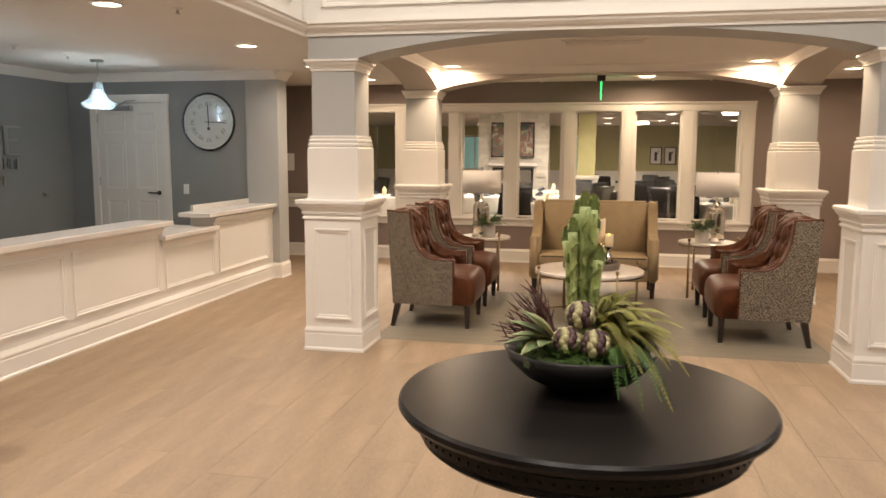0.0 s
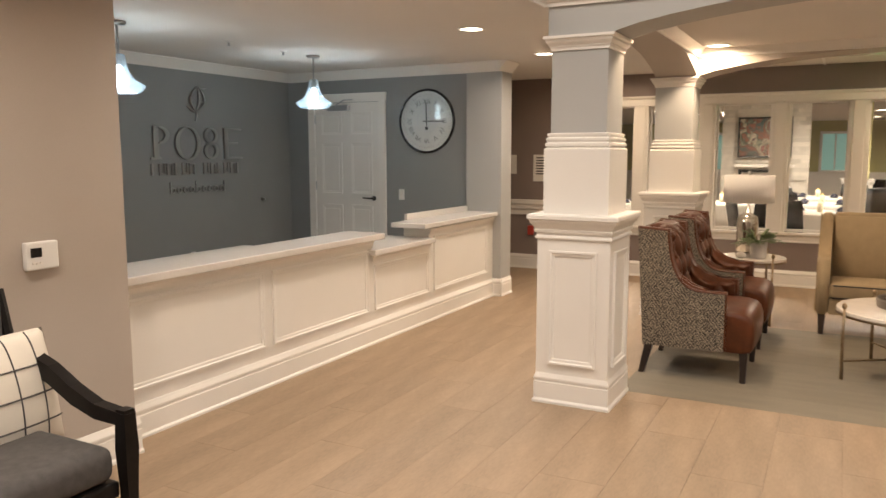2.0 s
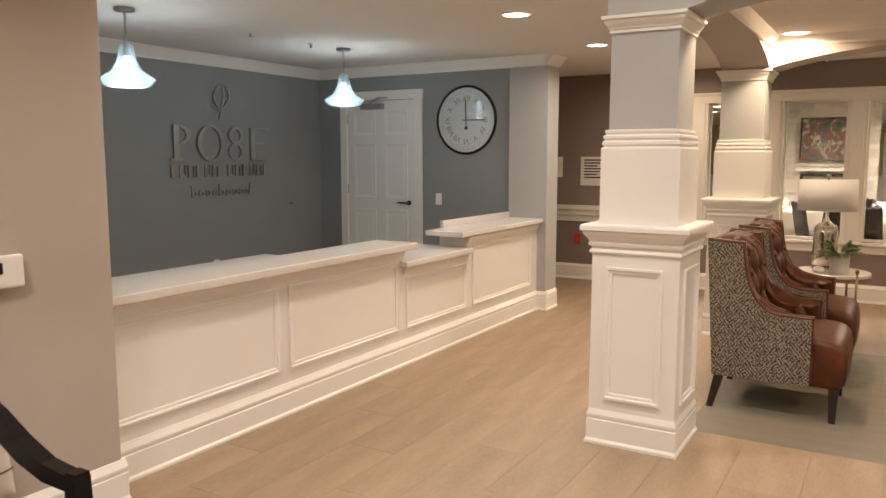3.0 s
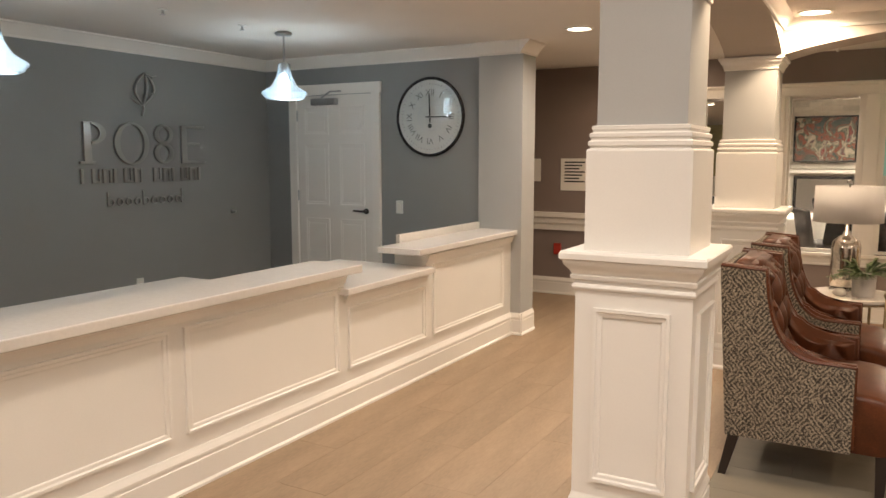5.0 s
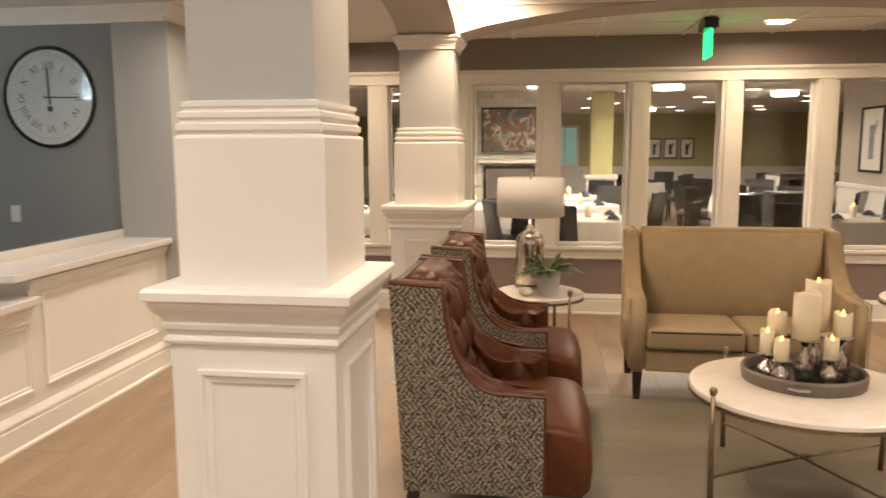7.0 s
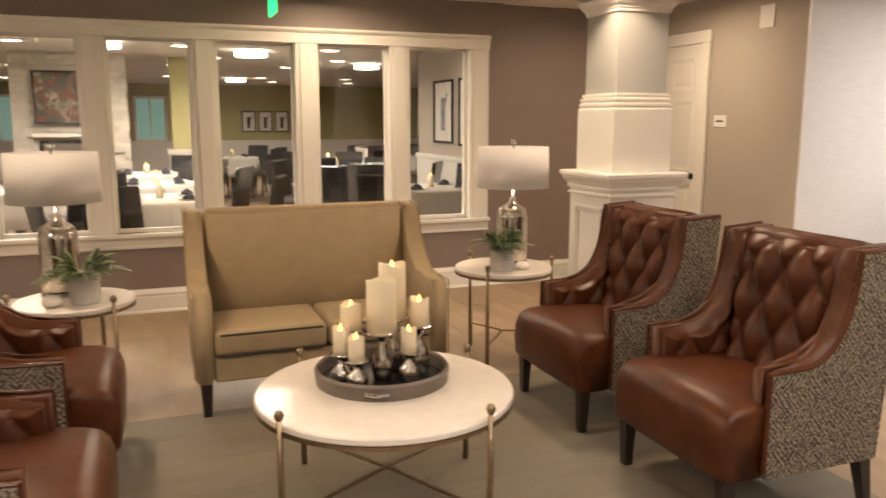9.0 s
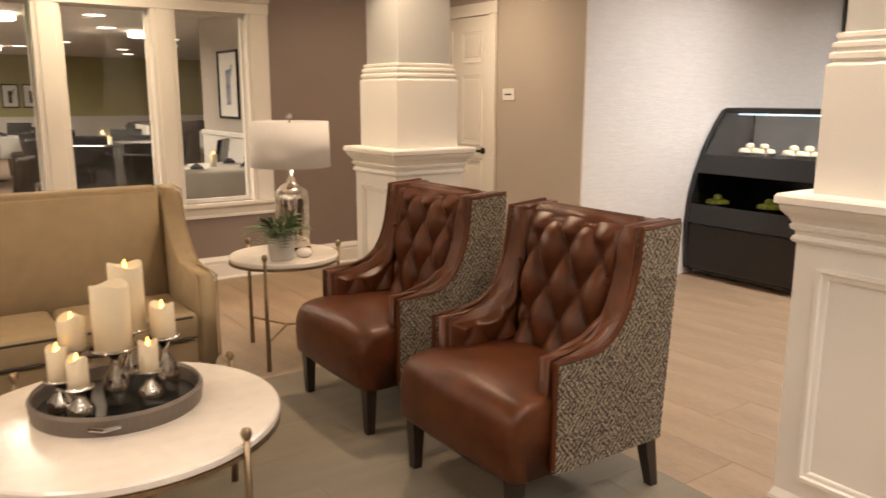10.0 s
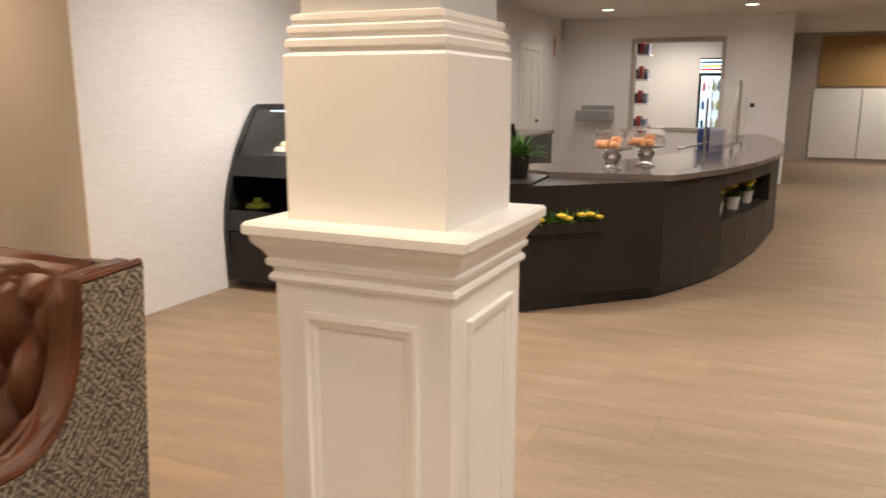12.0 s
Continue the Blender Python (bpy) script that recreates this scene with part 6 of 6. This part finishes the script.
for x, y in ((0.27, 17.3),):
    pc = thing("dining_column", x, y, 0, "yellow green square column on a white panelled base", "column", kind="structure")
    part("base", square_loft([(0.24, 0), (0.24, 0.9), (0.27, 0.95), (0.27, 1.0), (0.1, 1.0)]), M_WHITE, pc)
    part("shaft", square_loft([(0.18, 0.99), (0.18, DC)]), M_LIME, pc)
for x, w in ((-0.2, 0.7), (-3.6, 0.9)):
    dw = thing("window_daylight", x, 25.965, 0.95, "white framed outside window with green daylight", "window", kind="structure")
    part("daylight", box(-w / 2, w / 2, -0.004, 0.0, 0.02, 1.05), M_DAY, dw)
    part("window_frame", picture_frame(0, 0.53, w + 0.1, 1.16, 0.07, 0.03), M_WHITE2, dw)
    part("mullion", box(-0.02, 0.02, -0.02, -0.004, 0.05, 1.02), M_WHITE2, dw)


def dining_chair(x, y, rz):
    c = thing("dining_chair", x, y, 0, "dark upholstered dining chair with black legs", "chair", "dining chairs", rz=rz)
    part("seat", box(-0.22, 0.22, -0.22, 0.22, 0.42, 0.50, 0.025, seg=3), M_GREYF, c)
    part("backrest", bend(box(-0.025, 0.025, -0.22, 0.22, 0, 0.46, 0.02, seg=3), pose(-0.22, 0, 0.49, 0, -10)), M_CASE, c, "dark curved back")
    for sx, sy in ((1, 1), (1, -1), (-1, 1), (-1, -1)):
        leg(sx * 0.19, sy * 0.19, 0.42, 0.03 * sx, M_DARKLEG, c, 0.02, 0.014)
    return c


def dining_table(x, y):
    t = thing("dining_table", x, y, 0, "round dining table under a white cloth", "table", "dining tables")
    bm = revolve([(0.50, 0.40), (0.50, 0.55), (0.485, 0.72), (0.48, 0.745), (0.47, 0.75), (0.001, 0.75)], 48)
    for v in bm.verts:
        if v.co.z < 0.6:
            a = math.atan2(v.co.y, v.co.x)
            v.co.x *= 1 + 0.04 * math.sin(9 * a)
            v.co.y *= 1 + 0.04 * math.sin(9 * a)
    part("tablecloth", bm, M_CLOTH, t, "white draped cloth", smooth=True)
    part("pedestal", revolve([(0.25, 0), (0.22, 0.03), (0.05, 0.06), (0.05, 0.42)], 20), M_DARKLEG, t)
    return t


def setting(x, y):
    for k in range(4):
        a = radians(45 + 90 * k)
        px, py = x + 0.33 * math.cos(a), y + 0.33 * math.sin(a)
        p = part("dinner_plate", revolve([(0.06, 0), (0.105, 0.012), (0.103, 0.015), (0.06, 0.005), (0.001, 0.005)], 20), M_PLAST)
        p.location = (px, py, 0.751)
        tagged(p, "white dinner plate laid on the cloth", "plate", "dinner plates")
        n = part("napkin", bend(revolve([(0.055, 0), (0.06, 0.015), (0.035, 0.035), (0.012, 0.05), (0.004, 0.052)], 7), pose(0, 0, 0)), M_NAVY)
        n.location = (px, py, 0.758)
        tagged(n, "folded navy napkin on a plate", "napkin", "napkins")
    c = thing("table_candle", x, y, 0.751, "lit ivory candle in a clear glass", "candle", "table candles")
    part("wax", revolve([(0.035, 0), (0.035, 0.12), (0.003, 0.115)], 16), M_CANDLE, c, smooth=True)
    part("flame", revolve([(0.004, 0.115), (0.008, 0.13), (0.001, 0.15)], 8), M_FLAME, c)


c0 = dining_chair(0.55, 11.75, 160)
t0 = dining_table(-0.18, 11.95)
setting(-0.18, 11.95)
for x, y in ((-0.2, 13.7), (2.45, 12.2), (2.1, 13.9), (-2.95, 12.9), (-1.5, 13.4), (-0.3, 15.4), (2.6, 17.8), (1.2, 19.8), (4.4, 19.4), (-4.6, 15.5), (2.3, 15.9)):
    copy_thing(t0, pose(x, y, 0))
    setting(x, y)
    for k in range(4):
        a = 40 + 90 * k + (x * 37) % 30
        copy_thing(c0, pose(x + 0.72 * math.cos(radians(a)), y + 0.72 * math.sin(radians(a)), 0, 0, 0, a + 180))
for a in (250, 120, 200):
    copy_thing(c0, pose(-0.18 + 0.75 * math.cos(radians(a)), 11.95 + 0.75 * math.sin(radians(a)), 0, 0, 0, a + 180))
sbd = thing("sideboard", 3.6, 18.2, 0, "dark wooden serving cabinet in the dining room", "cabinet")
part("body", box(-0.3, 0.5, -0.4, 0.4, 0, 1.0, 0.01), M_DARKLEG, sbd)
part("white_side", box(-0.33, -0.3, -0.4, 0.4, 0.05, 0.95), M_WHITE, sbd)
hs = thing("host_stand", 1.75, 11.9, 0, "dark serving stand behind the glass", "cabinet")
part("body", box(-0.2, 0.2, -0.2, 0.2, 0, 1.02, 0.01), M_CASE, hs)
GOLD = (1.0, 0.85, 0.68)


def drum_light(x, y, watts, size):
    t = thing("drum_light", x, y, DC, "round glowing drum lamp fixed to the dining room ceiling", "ceiling lamp", "drum lamps in the dining room")
    part("canopy", revolve([(size * 0.3, -0.001), (size * 0.3, -0.02), (0.01, -0.02)], 24), M_STEEL, t)
    part("diffuser", revolve([(0.01, -0.02), (size / 2, -0.022), (size / 2 + 0.006, -0.05), (size / 2, -0.085), (0.01, -0.09)], 32), M_CAN, t, "glowing white diffuser")
    area_lamp("drum_lamp", x, y, DC - 0.1, watts * 0.8, size, GOLD)


# The last drum, at (-0.7, 14.9), is an extra one added to brighten the chimney stone.
for x, y, w, s in ((1.1, 15.6, 95, 0.42), (-1.5, 13.2, 95, 0.42), (0.75, 12.8, 80, 0.38), (-2.2, 19.8, 95, 0.42), (3.2, 17.4, 85, 0.40), (-4.6, 14.5, 80, 0.40), (1.6, 22.5, 100, 0.42), (-3.0, 12.2, 60, 0.38), (-0.7, 14.9, 60, 0.40)):
    drum_light(x, y, w, s)
downlight(2.9, 13.2, DC, 5, GOLD, 0.2)
for x, y, w, s in [(-3.6 + 1.9 * i + 0.5 * (j % 2), 15.2 + 1.75 * j, 0, 0.25) for i in range(5) for j in range(6) if abs(-3.6 + 1.9 * i + 1.3) > 0.8 or j != 1]:
    downlight(x, y, DC, w, SOFT, s)


# ---- floor planks ----
def plank_mesh(w, l, name, gap=0.0016):
    bm = box(0, w - gap, 0, l - gap, -0.008, 0.0)
    me = bpy.data.meshes.new(name)
    bm.to_mesh(me)
    bm.free()
    return me


cache = {}


def plank(x0, x1, y0, y1, material, parent):
    key = (round(x1 - x0, 3), round(y1 - y0, 3), material.name)
    if key not in cache:
        me = plank_mesh(key[0], key[1], "plank", 0.0008 if material is M_PLANKG else 0.0016)
        me.materials.append(material)
        cache[key] = me
    ob = new("plank", cache[key])
    ob.parent = parent
    ob.location = (x0, y0, 0)


def lay(x0, x1, y0, y1, w, l, material, parent, along="y"):
    n = max(1, round((x1 - x0 if along == "y" else y1 - y0) / w))
    for i in range(n):
        a, b = (x0, x1) if along == "y" else (y0, y1)
        c0, c1 = a + (b - a) * i / n, a + (b - a) * (i + 1) / n
        s, e = (y0, y1) if along == "y" else (x0, x1)
        p = s - l * ((i * 0.37) % 1)
        while p < e - 0.02:
            q0, q1 = max(s, p), min(e, p + l)
            if q1 - q0 > 0.03:
                if along == "y":
                    plank(c0, c1, q0, q1, material, parent)
                else:
                    plank(q0, q1, c0, c1, material, parent)
            p += l


LX0, LX1, LY0, LY1 = -1.12, 2.30, 6.28, 8.56
lay(-3.12, LX0, 0.0, 10.8, 0.305, 1.22, M_PLANK, floor)
lay(LX0, LX1, 0.0, LY0, 0.305, 1.22, M_PLANK, floor)
lay(LX0, LX1, LY1, 10.8, 0.305, 1.22, M_PLANK, floor)
lay(LX1, 5.0, 3.0, 8.87, 0.305, 1.22, M_PLANK, floor)
lay(LX0, LX1, LY0, LY1, 0.3, 1.22, M_PLANKG, floor, "x")
verts, faces = [], []


def rest(x0, x1, y0, y1):
    n = round((x1 - x0) / 0.305)
    for i in range(n):
        c0, c1 = x0 + (x1 - x0) * i / n, x0 + (x1 - x0) * (i + 1) / n
        p = y0 - 1.22 * ((i * 0.37) % 1)
        while p < y1:
            q0, q1 = max(y0, p), min(y1, p + 1.22)
            if q1 - q0 > 0.03:
                b = len(verts)
                for z in (-0.008, 0.0):
                    verts.extend(((c0, q0, z), (c1 - 0.0018, q0, z), (c1 - 0.0018, q1 - 0.0018, z), (c0, q1 - 0.0018, z)))
                faces.extend([(b + 4, b + 5, b + 6, b + 7)] + [(b + k, b + (k + 1) % 4, b + 4 + (k + 1) % 4, b + 4 + k) for k in range(4)])
            p += 1.22


rest(5.0, 18.6, -3.0, 8.87)
rest(LX1, 5.0, -3.0, 3.0)
rest(-3.12, LX1, -3.0, 0.0)
rest(2.30, 3.95, 8.87, 10.8)
rest(-6.0, -3.12, 9.02, 10.8)
me = bpy.data.meshes.new("far_planks")
me.from_pydata(verts, [], faces)
me.materials.append(M_PLANK)
fp = new("far_planks", me)
fp.parent = floor
tagged(fp, "beige plank tiles", kind="stuff")
